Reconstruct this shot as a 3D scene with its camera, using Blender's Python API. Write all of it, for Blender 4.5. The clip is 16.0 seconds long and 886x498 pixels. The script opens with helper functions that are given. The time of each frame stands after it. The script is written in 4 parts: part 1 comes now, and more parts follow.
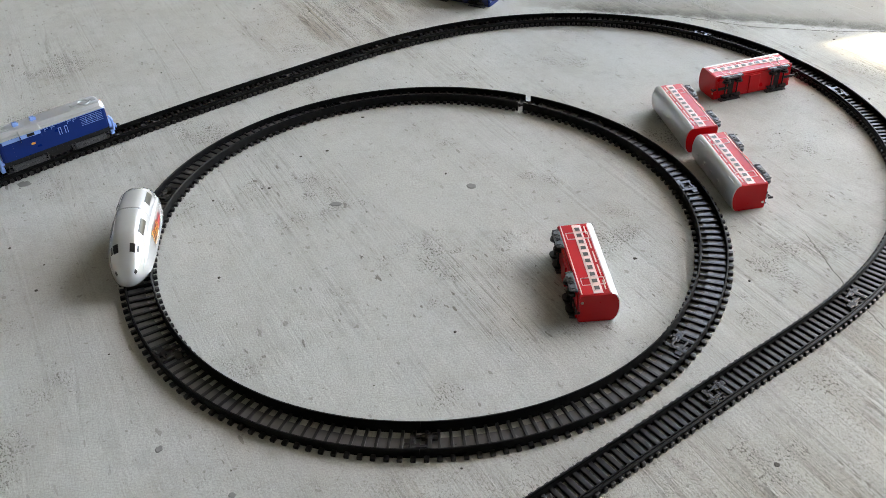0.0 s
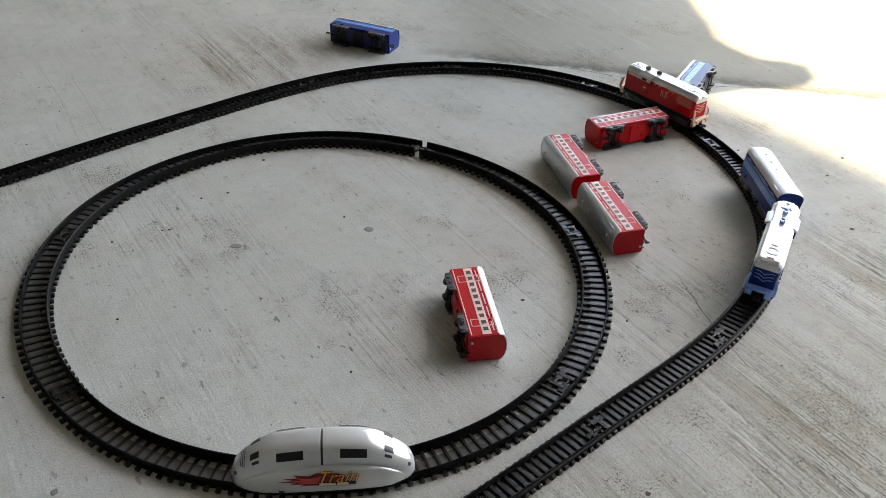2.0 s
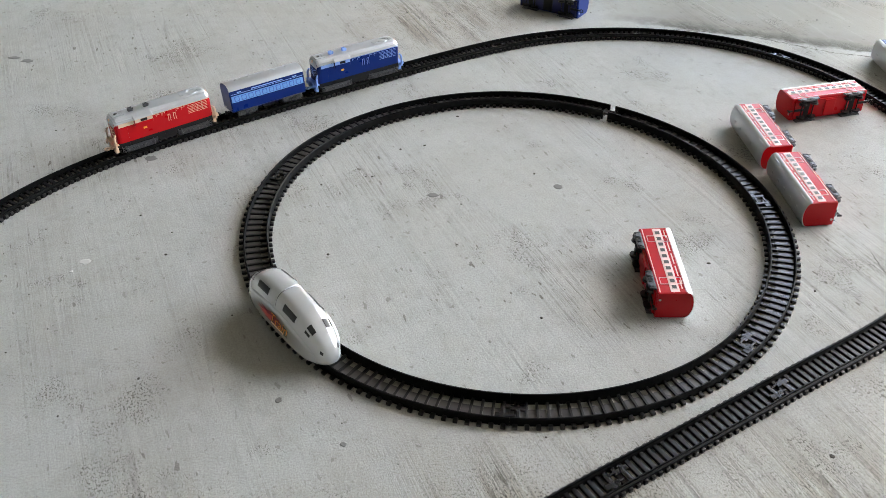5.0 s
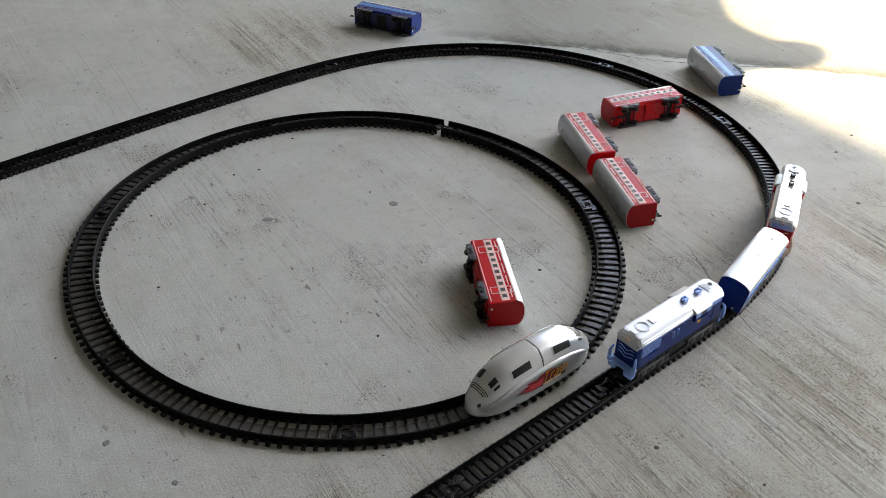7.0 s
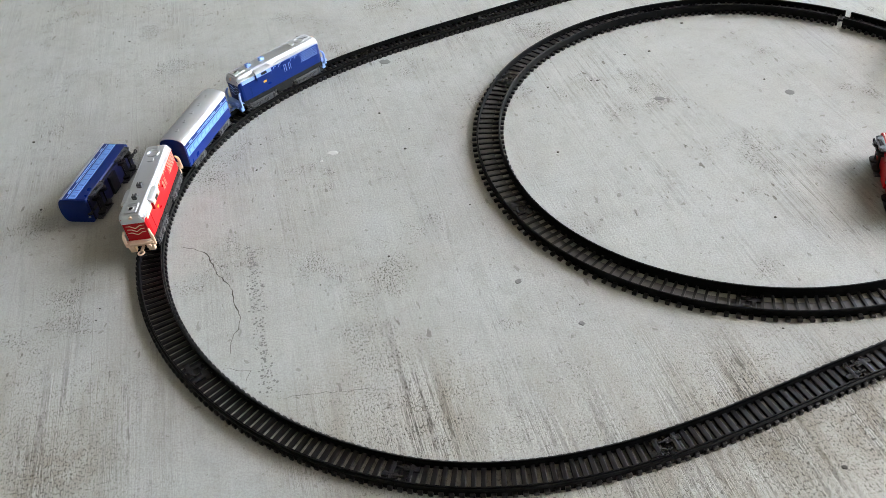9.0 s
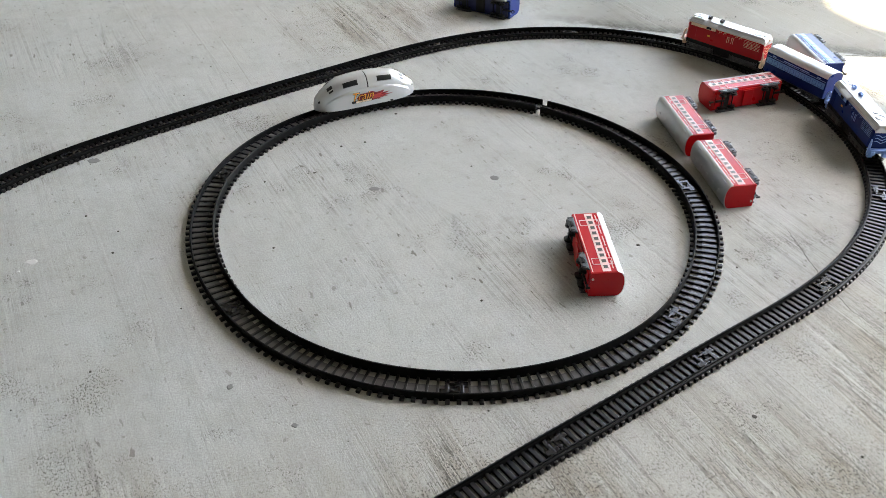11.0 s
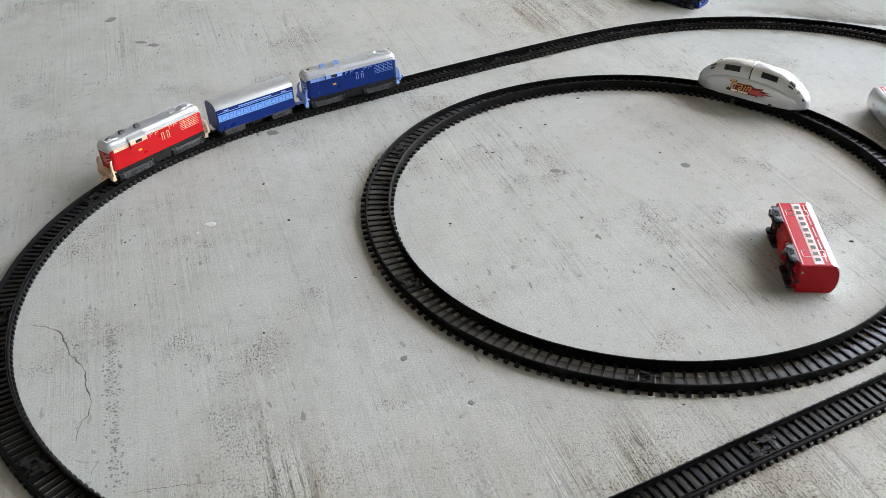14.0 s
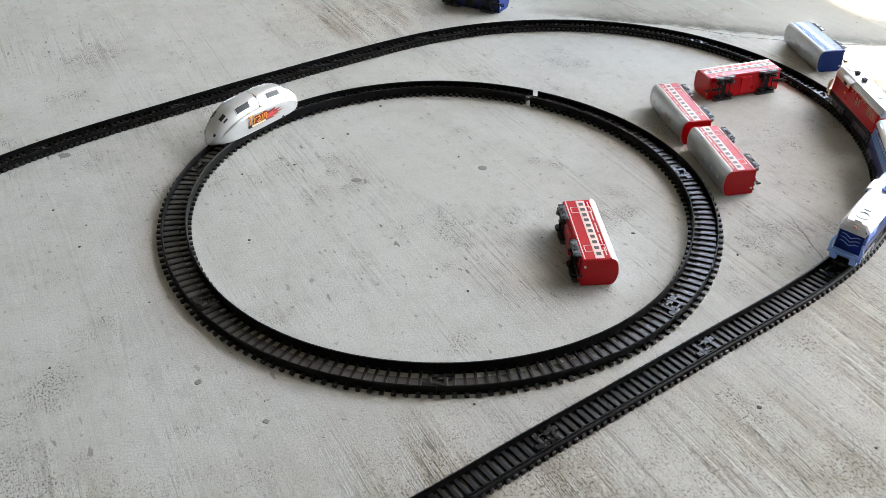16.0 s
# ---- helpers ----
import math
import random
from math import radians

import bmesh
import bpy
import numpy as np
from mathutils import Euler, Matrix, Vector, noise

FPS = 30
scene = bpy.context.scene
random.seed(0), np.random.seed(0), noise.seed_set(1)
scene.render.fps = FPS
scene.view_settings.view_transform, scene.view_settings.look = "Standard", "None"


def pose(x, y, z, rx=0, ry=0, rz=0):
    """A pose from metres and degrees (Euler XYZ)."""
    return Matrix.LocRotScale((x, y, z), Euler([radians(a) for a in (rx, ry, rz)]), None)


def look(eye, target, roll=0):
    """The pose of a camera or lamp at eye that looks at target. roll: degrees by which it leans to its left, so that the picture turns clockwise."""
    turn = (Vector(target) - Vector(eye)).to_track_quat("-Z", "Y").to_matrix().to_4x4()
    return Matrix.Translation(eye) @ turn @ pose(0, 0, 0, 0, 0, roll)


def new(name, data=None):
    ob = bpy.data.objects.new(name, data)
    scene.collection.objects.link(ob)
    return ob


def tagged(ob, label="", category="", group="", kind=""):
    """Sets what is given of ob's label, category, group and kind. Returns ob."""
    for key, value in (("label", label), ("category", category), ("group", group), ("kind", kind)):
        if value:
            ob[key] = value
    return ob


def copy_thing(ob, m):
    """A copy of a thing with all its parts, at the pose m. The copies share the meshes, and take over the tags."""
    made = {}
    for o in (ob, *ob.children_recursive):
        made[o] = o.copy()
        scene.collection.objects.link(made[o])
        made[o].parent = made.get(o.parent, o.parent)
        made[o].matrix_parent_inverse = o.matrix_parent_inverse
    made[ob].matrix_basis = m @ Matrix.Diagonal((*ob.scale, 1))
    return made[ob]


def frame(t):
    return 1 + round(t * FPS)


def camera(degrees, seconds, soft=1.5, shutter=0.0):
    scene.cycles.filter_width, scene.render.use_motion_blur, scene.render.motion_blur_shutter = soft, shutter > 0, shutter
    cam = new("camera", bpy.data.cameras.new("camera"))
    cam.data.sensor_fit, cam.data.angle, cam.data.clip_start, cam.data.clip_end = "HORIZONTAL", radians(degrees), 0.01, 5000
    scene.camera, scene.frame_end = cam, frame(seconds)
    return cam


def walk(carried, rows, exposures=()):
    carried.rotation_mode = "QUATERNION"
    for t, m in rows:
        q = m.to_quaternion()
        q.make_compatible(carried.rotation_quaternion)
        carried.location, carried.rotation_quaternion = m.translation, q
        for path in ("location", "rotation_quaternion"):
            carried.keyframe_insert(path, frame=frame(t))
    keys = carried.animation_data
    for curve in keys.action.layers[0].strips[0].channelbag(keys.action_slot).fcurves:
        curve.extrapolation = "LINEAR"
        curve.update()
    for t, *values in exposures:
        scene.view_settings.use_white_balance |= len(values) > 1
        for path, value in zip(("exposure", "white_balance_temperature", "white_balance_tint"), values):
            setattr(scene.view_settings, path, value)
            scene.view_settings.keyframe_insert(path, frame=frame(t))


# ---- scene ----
cam = camera(51.9, 16.0, soft=0.8)
PATH = [
    (0, (0.071, -1.004, 0.727), (0.0, 0.589, -0.481), -2.7),
    (0.5, (0.069, -1.015, 0.74), (-0.006, 0.577, -0.469), -1.9),
    (1, (0.077, -1.025, 0.761), (0.061, 0.586, -0.424), -0.4),
    (1.5, (0.095, -1.033, 0.784), (0.156, 0.598, -0.373), 0.6),
    (2, (0.082, -1.038, 0.771), (0.222, 0.59, -0.383), 1.9),
    (2.5, (0.091, -1.042, 0.762), (0.227, 0.571, -0.412), 1.8),
    (3, (0.058, -1.052, 0.751), (0.101, 0.518, -0.488), 1.8),
    (3.2, (0.037, -1.065, 0.738), (0.004, 0.478, -0.535), 1.2),
    (4.2, (-0.02, -1.11, 0.755), (-0.27, 0.38, -0.53), -2.0),
    (5.3, (0.029, -1.101, 0.797), (-0.069, 0.513, -0.38), -0.2),
    (5.5, (0.034, -1.099, 0.797), (-0.004, 0.526, -0.368), 0.4),
    (6, (0.06, -1.095, 0.809), (0.132, 0.54, -0.34), 1.4),
    (6.5, (0.075, -1.098, 0.805), (0.194, 0.534, -0.345), 1.4),
    (7, (0.075, -1.102, 0.797), (0.171, 0.507, -0.387), 1.0),
    (7.5, (0.051, -1.119, 0.783), (0.003, 0.442, -0.468), -0.5),
    (7.8, (-0.004, -1.142, 0.77), (-0.187, 0.336, -0.565), -1.5),
    (8, (-0.03, -1.168, 0.752), (-0.339, 0.266, -0.608), -3.8),
    (8.5, (-0.078, -1.211, 0.762), (-0.582, 0.148, -0.616), -7.2),
    (9, (-0.062, -1.197, 0.786), (-0.577, 0.231, -0.515), -7.4),
    (9.5, (-0.035, -1.181, 0.804), (-0.423, 0.348, -0.425), -4.8),
    (10, (-0.014, -1.169, 0.815), (-0.24, 0.425, -0.372), -1.5),
    (10.2, (0.001, -1.164, 0.818), (-0.179, 0.437, -0.368), -0.9),
    (11.2, (0.022, -1.16, 0.795), (-0.02, 0.44, -0.42), 0.0),
    (12.3, (-0.003, -1.164, 0.752), (-0.18, 0.293, -0.606), -1.3),
    (12.5, (-0.024, -1.163, 0.723), (-0.272, 0.275, -0.644), -2.2),
    (13, (-0.063, -1.154, 0.673), (-0.473, 0.295, -0.644), -4.1),
    (13.5, (-0.065, -1.15, 0.693), (-0.508, 0.375, -0.523), -4.1),
    (14, (-0.039, -1.141, 0.71), (-0.395, 0.454, -0.443), -3.1),
    (14.5, (-0.011, -1.139, 0.729), (-0.223, 0.499, -0.399), -1.3),
    (15, (0.012, -1.135, 0.73), (-0.104, 0.514, -0.396), -0.4),
    (15.5, (0.032, -1.132, 0.729), (-0.03, 0.508, -0.413), -0.2),
    (16, (0.042, -1.131, 0.724), (-0.008, 0.497, -0.436), -0.6),
]
EXPOSURES = [(0, 3.53), (1, 3.53), (1.5, 3.48), (2, 3.18), (2.6, 3.05), (3.2, 3.04), (5.3, 3.69), (6.3, 3.41), (7, 3.08), (7.5, 3.13), (8, 3.58), (8.5, 3.78), (9, 3.88), (10, 3.73), (12.5, 3.68), (13, 3.88), (14.5, 3.79), (16, 3.76)]
walk(cam, [(t, look(eye, target, roll)) for t, eye, target, roll in PATH], [(t, e, 7870, 9) for t, e in EXPOSURES])

# ---- light: open porch, sun and sky from the open side ----
SUN_ELEV, SUN_AZ = radians(52), radians(32)      # azimuth counted from +x towards +y
world = bpy.data.worlds.new("sky")
scene.world = world
world.use_nodes = True
wn = world.node_tree.nodes
sky = wn.new("ShaderNodeTexSky")
sky.sky_type, sky.sun_disc = "NISHITA", False
sky.sun_elevation, sky.sun_rotation = SUN_ELEV, radians(90) - SUN_AZ
world.node_tree.links.new(sky.outputs[0], wn["Background"].inputs[0])
wn["Background"].inputs[1].default_value = 0.15
sun = new("sun", bpy.data.lights.new("sun", "SUN"))
sun.data.energy, sun.data.angle, sun.data.color = 2.0, radians(1.2), (1.0, 0.87, 0.64)
SUN_DIR = Vector((math.cos(SUN_AZ) * math.cos(SUN_ELEV), math.sin(SUN_AZ) * math.cos(SUN_ELEV), math.sin(SUN_ELEV)))
sun.matrix_basis = look(SUN_DIR * 6, (0, 0, 0))

# ---- materials ----


def nodes_of(name):
    m = bpy.data.materials.new(name)
    m.use_nodes = True
    nt = m.node_tree
    return m, nt, nt.nodes, nt.nodes["Principled BSDF"]


def noise_node(nt, vec, scale, detail=4.0, rough=0.6):
    n = nt.nodes.new("ShaderNodeTexNoise")
    n.inputs["Scale"].default_value, n.inputs["Detail"].default_value, n.inputs["Roughness"].default_value = scale, detail, rough
    nt.links.new(vec, n.inputs["Vector"])
    return n.outputs["Fac"]


def ramp_node(nt, fac, stops):
    r = nt.nodes.new("ShaderNodeValToRGB")
    while len(r.color_ramp.elements) < len(stops):
        r.color_ramp.elements.new(0.5)
    for e, (p, c) in zip(r.color_ramp.elements, stops):
        e.position, e.color = p, (*((c, c, c) if isinstance(c, float) else c), 1)
    nt.links.new(fac, r.inputs[0])
    return r.outputs[0]


def mix_node(nt, fac, a, b, mode="MIX"):
    n = nt.nodes.new("ShaderNodeMix")
    n.data_type, n.blend_type = "RGBA", mode
    for sock, val in ((n.inputs[0], fac), (n.inputs[6], a), (n.inputs[7], b)):
        if isinstance(val, (int, float)):
            sock.default_value = val
        elif isinstance(val, tuple):
            sock.default_value = (*val, 1)
        else:
            nt.links.new(val, sock)
    return n.outputs[2]


def mapped(nt, scale=(1, 1, 1), turn=0.0):
    """Object coordinates turned by some degrees, then divided by the scale."""
    tc = nt.nodes.new("ShaderNodeTexCoord")
    mp = nt.nodes.new("ShaderNodeMapping")
    mp.vector_type = "TEXTURE"
    mp.inputs["Scale"].default_value, mp.inputs["Rotation"].default_value = scale, (0, 0, radians(turn))
    nt.links.new(tc.outputs["Object"], mp.inputs["Vector"])
    return mp.outputs["Vector"]


def bump_node(nt, height, bsdf, strength, dist):
    b = nt.nodes.new("ShaderNodeBump")
    b.inputs["Strength"].default_value, b.inputs["Distance"].default_value = strength, dist
    nt.links.new(height, b.inputs["Height"])
    nt.links.new(b.outputs[0], bsdf.inputs["Normal"])


def plastic(name, color, rough=0.35, wear=0.25, metal=0.0, coat=0.0, gloss=0.5, relief=0.05):
    """Moulded plastic: slight tone changes, dust and small scuffs."""
    m, nt, ns, bs = nodes_of(name)
    v = mapped(nt)
    big = noise_node(nt, v, 22, 3)
    fine = noise_node(nt, v, 420, 3)
    dull = tuple(c * (1 - wear) + wear * 0.5 * (sum(color) / 3 + 0.12) for c in color)
    col = mix_node(nt, ramp_node(nt, big, [(0.38, 0.0), (0.72, 1.0)]), color, dull)
    nt.links.new(col, bs.inputs["Base Color"])
    r = nt.nodes.new("ShaderNodeMapRange")
    r.inputs["To Min"].default_value, r.inputs["To Max"].default_value = rough * 0.85, min(1, rough * 1.2)
    nt.links.new(big, r.inputs["Value"])
    nt.links.new(r.outputs[0], bs.inputs["Roughness"])
    bs.inputs["Metallic"].default_value = metal
    bs.inputs["Specular IOR Level"].default_value = gloss
    bs.inputs["Coat Weight"].default_value = coat
    bump_node(nt, fine, bs, relief, 0.0004)
    return m


def math_node(nt, op, a, b):
    n = nt.nodes.new("ShaderNodeMath")
    n.operation = op
    n.use_clamp = op in ("MULTIPLY", "ADD", "SUBTRACT")
    for sock, val in zip(n.inputs, (a, b)):
        if isinstance(val, (int, float)):
            sock.default_value = val
        else:
            nt.links.new(val, sock)
    return n.outputs[0]


def spot_mask(nt, vec, x, y, r, ragged):
    """1 inside a ragged round patch of the floor, 0 outside."""
    d = nt.nodes.new("ShaderNodeVectorMath")
    d.operation = "DISTANCE"
    d.inputs[1].default_value = (x, y, 0)
    nt.links.new(vec, d.inputs[0])
    n = math_node(nt, "MULTIPLY_ADD", ragged, r * 0.9)
    nt.nodes[-1].inputs[2].default_value = 0.0
    v = math_node(nt, "ADD", d.outputs["Value"], n)
    return ramp_node(nt, math_node(nt, "DIVIDE", v, r * 2.0), [(0.30, 1.0), (0.72, 0.0)])


def concrete():
    """Trowelled pale concrete with broom lines along one way, stains and pits."""
    m, nt, ns, bs = nodes_of("concrete")
    flat = mapped(nt)
    long_v = mapped(nt, (1, 55, 1), 28.5)
    long_w = mapped(nt, (1, 80, 1), 29.3)
    mid_v = mapped(nt, (1, 7, 1), 28.5)
    dash_v = mapped(nt, (1, 3.0, 1), 28.0)
    grain_v = mapped(nt, (1, 1.6, 1), 28.0)
    cloud = noise_node(nt, flat, 2.1, 5)
    blotch = noise_node(nt, flat, 6.5, 6, 0.68)
    grain = noise_node(nt, flat, 380, 4, 0.75)
    zones = noise_node(nt, flat, 3.1, 4, 0.6)
    # worn places where the broom lines and pits show most
    worn = None
    for x, y, r in ((0.14, -0.55, 0.20), (0.34, -0.60, 0.32), (0.62, -0.36, 0.30), (-0.78, -0.80, 0.27), (-0.20, 0.74, 0.24), (-0.05, -0.82, 0.42), (0.85, -0.05, 0.25), (-0.34, -0.62, 0.16),
                    (0.02, -0.52, 0.14)):
        k = spot_mask(nt, flat, x, y, r, blotch)
        worn = k if worn is None else math_node(nt, "MAXIMUM", worn, k)
    mask = math_node(nt, "MAXIMUM", math_node(nt, "MULTIPLY", worn, 0.95), ramp_node(nt, zones, [(0.46, 0.05), (0.68, 0.45)]))
    base = mix_node(nt, ramp_node(nt, cloud, [(0.3, 0.0), (0.7, 1.0)]), (0.435, 0.437, 0.405), (0.485, 0.497, 0.474))
    base = mix_node(nt, ramp_node(nt, blotch, [(0.46, 0.0), (0.72, 0.7)]), base, (0.36, 0.345, 0.31))
    mottle = noise_node(nt, flat, 38, 5, 0.7)
    base = mix_node(nt, ramp_node(nt, mottle, [(0.50, 0.0), (0.68, 0.45)]), base, (0.36, 0.35, 0.315))
    cloud2 = noise_node(nt, flat, 11, 5, 0.62)
    base = mix_node(nt, ramp_node(nt, cloud2, [(0.50, 0.0), (0.66, 0.45)]), base, (0.50, 0.515, 0.50))
    base = mix_node(nt, ramp_node(nt, noise_node(nt, flat, 17, 6, 0.7), [(0.58, 0.0), (0.70, 0.5)]), base, (0.33, 0.325, 0.30))
    # warmer, browner slab beyond the broken joint
    dot = nt.nodes.new("ShaderNodeVectorMath")
    dot.operation = "DOT_PRODUCT"
    dot.inputs[1].default_value = (0.247, 0.969, 0)
    nt.links.new(flat, dot.inputs[0])
    over = math_node(nt, "SUBTRACT", dot.outputs["Value"], math_node(nt, "MULTIPLY", noise_node(nt, flat, 14, 5, 0.7), 0.05))
    split = nt.nodes.new("ShaderNodeSeparateXYZ")
    nt.links.new(flat, split.inputs[0])
    east = ramp_node(nt, split.outputs[0], [(0.16, 0.0), (0.34, 1.0)])
    slab_far = math_node(nt, "MULTIPLY", ramp_node(nt, over, [(0.755, 0.0), (0.770, 0.85)]), east)
    joint = math_node(nt, "MULTIPLY", ramp_node(nt, over, [(0.750, 0.0), (0.762, 1.0), (0.774, 0.9), (0.80, 0.25), (0.85, 0.0)]), east)
    # slab's brown is cut darker still, to offset the strong skylight near the opening
    base = mix_node(nt, slab_far, base, (0.275, 0.258, 0.222))
    base = mix_node(nt, math_node(nt, "MULTIPLY", joint, ramp_node(nt, mottle, [(0.34, 0.5), (0.50, 1.0)])), base, (0.075, 0.068, 0.055))
    base = mix_node(nt, math_node(nt, "MULTIPLY", worn, 0.55), base, (0.475, 0.435, 0.385))
    # brown dirt rubbed into the worn places
    brown = math_node(nt, "MULTIPLY", worn, ramp_node(nt, noise_node(nt, mid_v, 16, 5, 0.7), [(0.47, 0.0), (0.60, 0.85)]))
    base = mix_node(nt, brown, base, (0.30, 0.265, 0.205))
    # thin grooves in clusters, with pale ridges beside them
    cluster = ramp_node(nt, noise_node(nt, mid_v, 15, 3, 0.55), [(0.42, 0.10), (0.56, 1.0)])
    where_lines = math_node(nt, "MULTIPLY", cluster, mask)
    ridge = noise_node(nt, long_w, 150, 2, 0.5)
    base = mix_node(nt, math_node(nt, "MULTIPLY", ramp_node(nt, ridge, [(0.55, 0.0), (0.66, 0.75)]), where_lines), base, (0.60, 0.59, 0.56))
    n1 = noise_node(nt, long_v, 105, 2, 0.5)
    n2 = noise_node(nt, long_w, 210, 2, 0.5)
    broken = ramp_node(nt, noise_node(nt, dash_v, 170, 3, 0.6), [(0.40, 0.25), (0.56, 1.0)])
    g1 = ramp_node(nt, n1, [(0.462, 0.0), (0.488, 1.0), (0.512, 1.0), (0.538, 0.0)])
    g2 = ramp_node(nt, n2, [(0.46, 0.0), (0.49, 0.9), (0.51, 0.9), (0.54, 0.0)])
    groove = math_node(nt, "MULTIPLY", math_node(nt, "MULTIPLY", math_node(nt, "MAXIMUM", g1, g2), where_lines), broken)
    base = mix_node(nt, math_node(nt, "MULTIPLY", groove, 1.0), base, (0.06, 0.052, 0.042))
    # long scratches anywhere, a dark line beside a pale ridge
    for vec, scale, gate in ((long_w, 42, 7), (long_v, 30, 5), (long_w, 64, 11)):
        n3 = noise_node(nt, vec, scale, 1, 0.4)
        some = math_node(nt, "MULTIPLY", ramp_node(nt, noise_node(nt, mid_v, gate, 2), [(0.48, 0.0), (0.62, 0.9)]), ramp_node(nt, mask, [(0.1, 0.32), (0.6, 1.0)]))
        base = mix_node(nt, math_node(nt, "MULTIPLY", ramp_node(nt, n3, [(0.506, 0.0), (0.511, 0.7), (0.518, 0.0)]), some), base, (0.62, 0.615, 0.59))
        scratch = math_node(nt, "MULTIPLY", ramp_node(nt, n3, [(0.491, 0.0), (0.497, 0.8), (0.502, 0.8), (0.507, 0.0)]), some)
        base = mix_node(nt, math_node(nt, "MULTIPLY", scratch, broken), base, (0.15, 0.14, 0.12))
    # faint smears dragged along the trowel's way, and short dark nicks
    smear = noise_node(nt, mid_v, 45, 4, 0.6)
    base = mix_node(nt, ramp_node(nt, smear, [(0.56, 0.0), (0.70, 0.14)]), base, (0.27, 0.265, 0.24))
    base = mix_node(nt, ramp_node(nt, smear, [(0.30, 0.14), (0.44, 0.0)]), base, (0.60, 0.605, 0.585))
    nick = math_node(nt, "MULTIPLY", ramp_node(nt, noise_node(nt, dash_v, 120, 2, 0.5), [(0.680, 0.0), (0.70, 0.85)]), ramp_node(nt, zones, [(0.40, 0.15), (0.60, 1.0)]))
    base = mix_node(nt, nick, base, (0.13, 0.12, 0.10))
    # small pits, dense in ragged patches
    pits = ramp_node(nt, noise_node(nt, grain_v, 430, 4, 0.7), [(0.545, 0.0), (0.565, 1.0)])
    patch = ramp_node(nt, noise_node(nt, flat, 6.2, 6, 0.7), [(0.55, 0.0), (0.63, 0.9)])
    where = math_node(nt, "MAXIMUM", patch, math_node(nt, "MULTIPLY", worn, ramp_node(nt, mottle, [(0.40, 0.25), (0.55, 1.0)])))
    # dense dark grit in a few places
    grit = None
    for x, y, r in ((0.13, -0.53, 0.10), (0.05, -0.58, 0.09), (0.04, -0.72, 0.06), (0.20, -0.57, 0.07), (-0.10, -0.74, 0.07), (-0.70, -0.76, 0.10), (-0.60, -0.84, 0.07), (0.62, -0.30, 0.10), (0.44, -0.50, 0.09)):
        k = spot_mask(nt, flat, x, y, r, mottle)
        grit = k if grit is None else math_node(nt, "MAXIMUM", grit, k)
    where = math_node(nt, "MAXIMUM", where, grit)
    base = mix_node(nt, math_node(nt, "MULTIPLY", grit, ramp_node(nt, mottle, [(0.42, 0.1), (0.60, 0.8)])), base, (0.25, 0.215, 0.165))
    pit = math_node(nt, "MULTIPLY", pits, where)
    base = mix_node(nt, math_node(nt, "MULTIPLY", pit, 0.97), base, (0.045, 0.038, 0.028))
    chips = ramp_node(nt, noise_node(nt, flat, 75, 3, 0.55), [(0.672, 0.0), (0.70, 0.55)])
    base = mix_node(nt, chips, base, (0.18, 0.17, 0.145))
    base = mix_node(nt, ramp_node(nt, grain, [(0.38, 0.46), (0.56, 0.0)]), base, (0.29, 0.28, 0.255))
    nt.links.new(base, bs.inputs["Base Color"])
    bs.inputs["Specular IOR Level"].default_value = 0.15
    nt.links.new(ramp_node(nt, blotch, [(0.3, 0.55), (0.7, 0.75)]), bs.inputs["Roughness"])
    h = mix_node(nt, 0.6, ridge, grain)
    h = mix_node(nt, math_node(nt, "MAXIMUM", math_node(nt, "MAXIMUM", pit, joint), groove), h, (0.0, 0.0, 0.0))
    bump_node(nt, h, bs, 0.6, 0.0015)
    return m


M_FLOOR = concrete()
# for the unseen ceiling, walls and sheet; kept dark to limit fill light
M_SURROUND = plastic("unseen_surround_grey", (0.165, 0.168, 0.165), 0.85, 0.1)
M_BLACK = plastic("black_track_plastic", (0.004, 0.004, 0.0045), 0.42, 0.03, gloss=0.12)
M_BLACK2 = plastic("worn_black_plastic", (0.006, 0.006, 0.0075), 0.33, 0.05, gloss=0.5)
# black plate painted grey: the colour holds the sky's sheen on it
M_PLATE = plastic("sheen_grey_plate", (0.070, 0.070, 0.072), 0.28, 0.2, gloss=0.7)
M_CLIP = plastic("shiny_black_clip", (0.013, 0.013, 0.015), 0.22, 0.05)
M_WHITE = plastic("pearl_white_plastic", (0.68, 0.69, 0.71), 0.24, 0.04, 0.55, 0.4, relief=0.01)
M_SILVER = plastic("silver_plastic", (0.65, 0.67, 0.70), 0.36, 0.03, 0.70, relief=0.015)
M_BLUE = plastic("deep_blue_plastic", (0.002, 0.020, 0.145), 0.28, 0.02, gloss=0.20)
M_NAVY = plastic("navy_plastic", (0.006, 0.009, 0.07), 0.35, 0.05)
M_FRAME = plastic("mid_blue_print", (0.04, 0.13, 0.50), 0.35, 0.05)
M_PALE = plastic("pale_blue_plastic", (0.24, 0.42, 0.85), 0.4, 0.08)
M_BAND = plastic("sky_blue_print", (0.16, 0.38, 0.80), 0.22, 0.05, gloss=0.7)
M_RED = plastic("red_plastic", (0.50, 0.005, 0.011), 0.28, 0.02, gloss=0.25)
M_CREAM = plastic("cream_plastic", (0.80, 0.58, 0.42), 0.45, 0.1)
M_PINK = plastic("pale_pink_print", (0.80, 0.55, 0.52), 0.35, 0.05)
M_GREY = plastic("grey_window_print", (0.055, 0.047, 0.042), 0.35, 0.05)
M_DARK = plastic("dark_grey_underframe", (0.008, 0.008, 0.009), 0.5, 0.05, gloss=0.25)
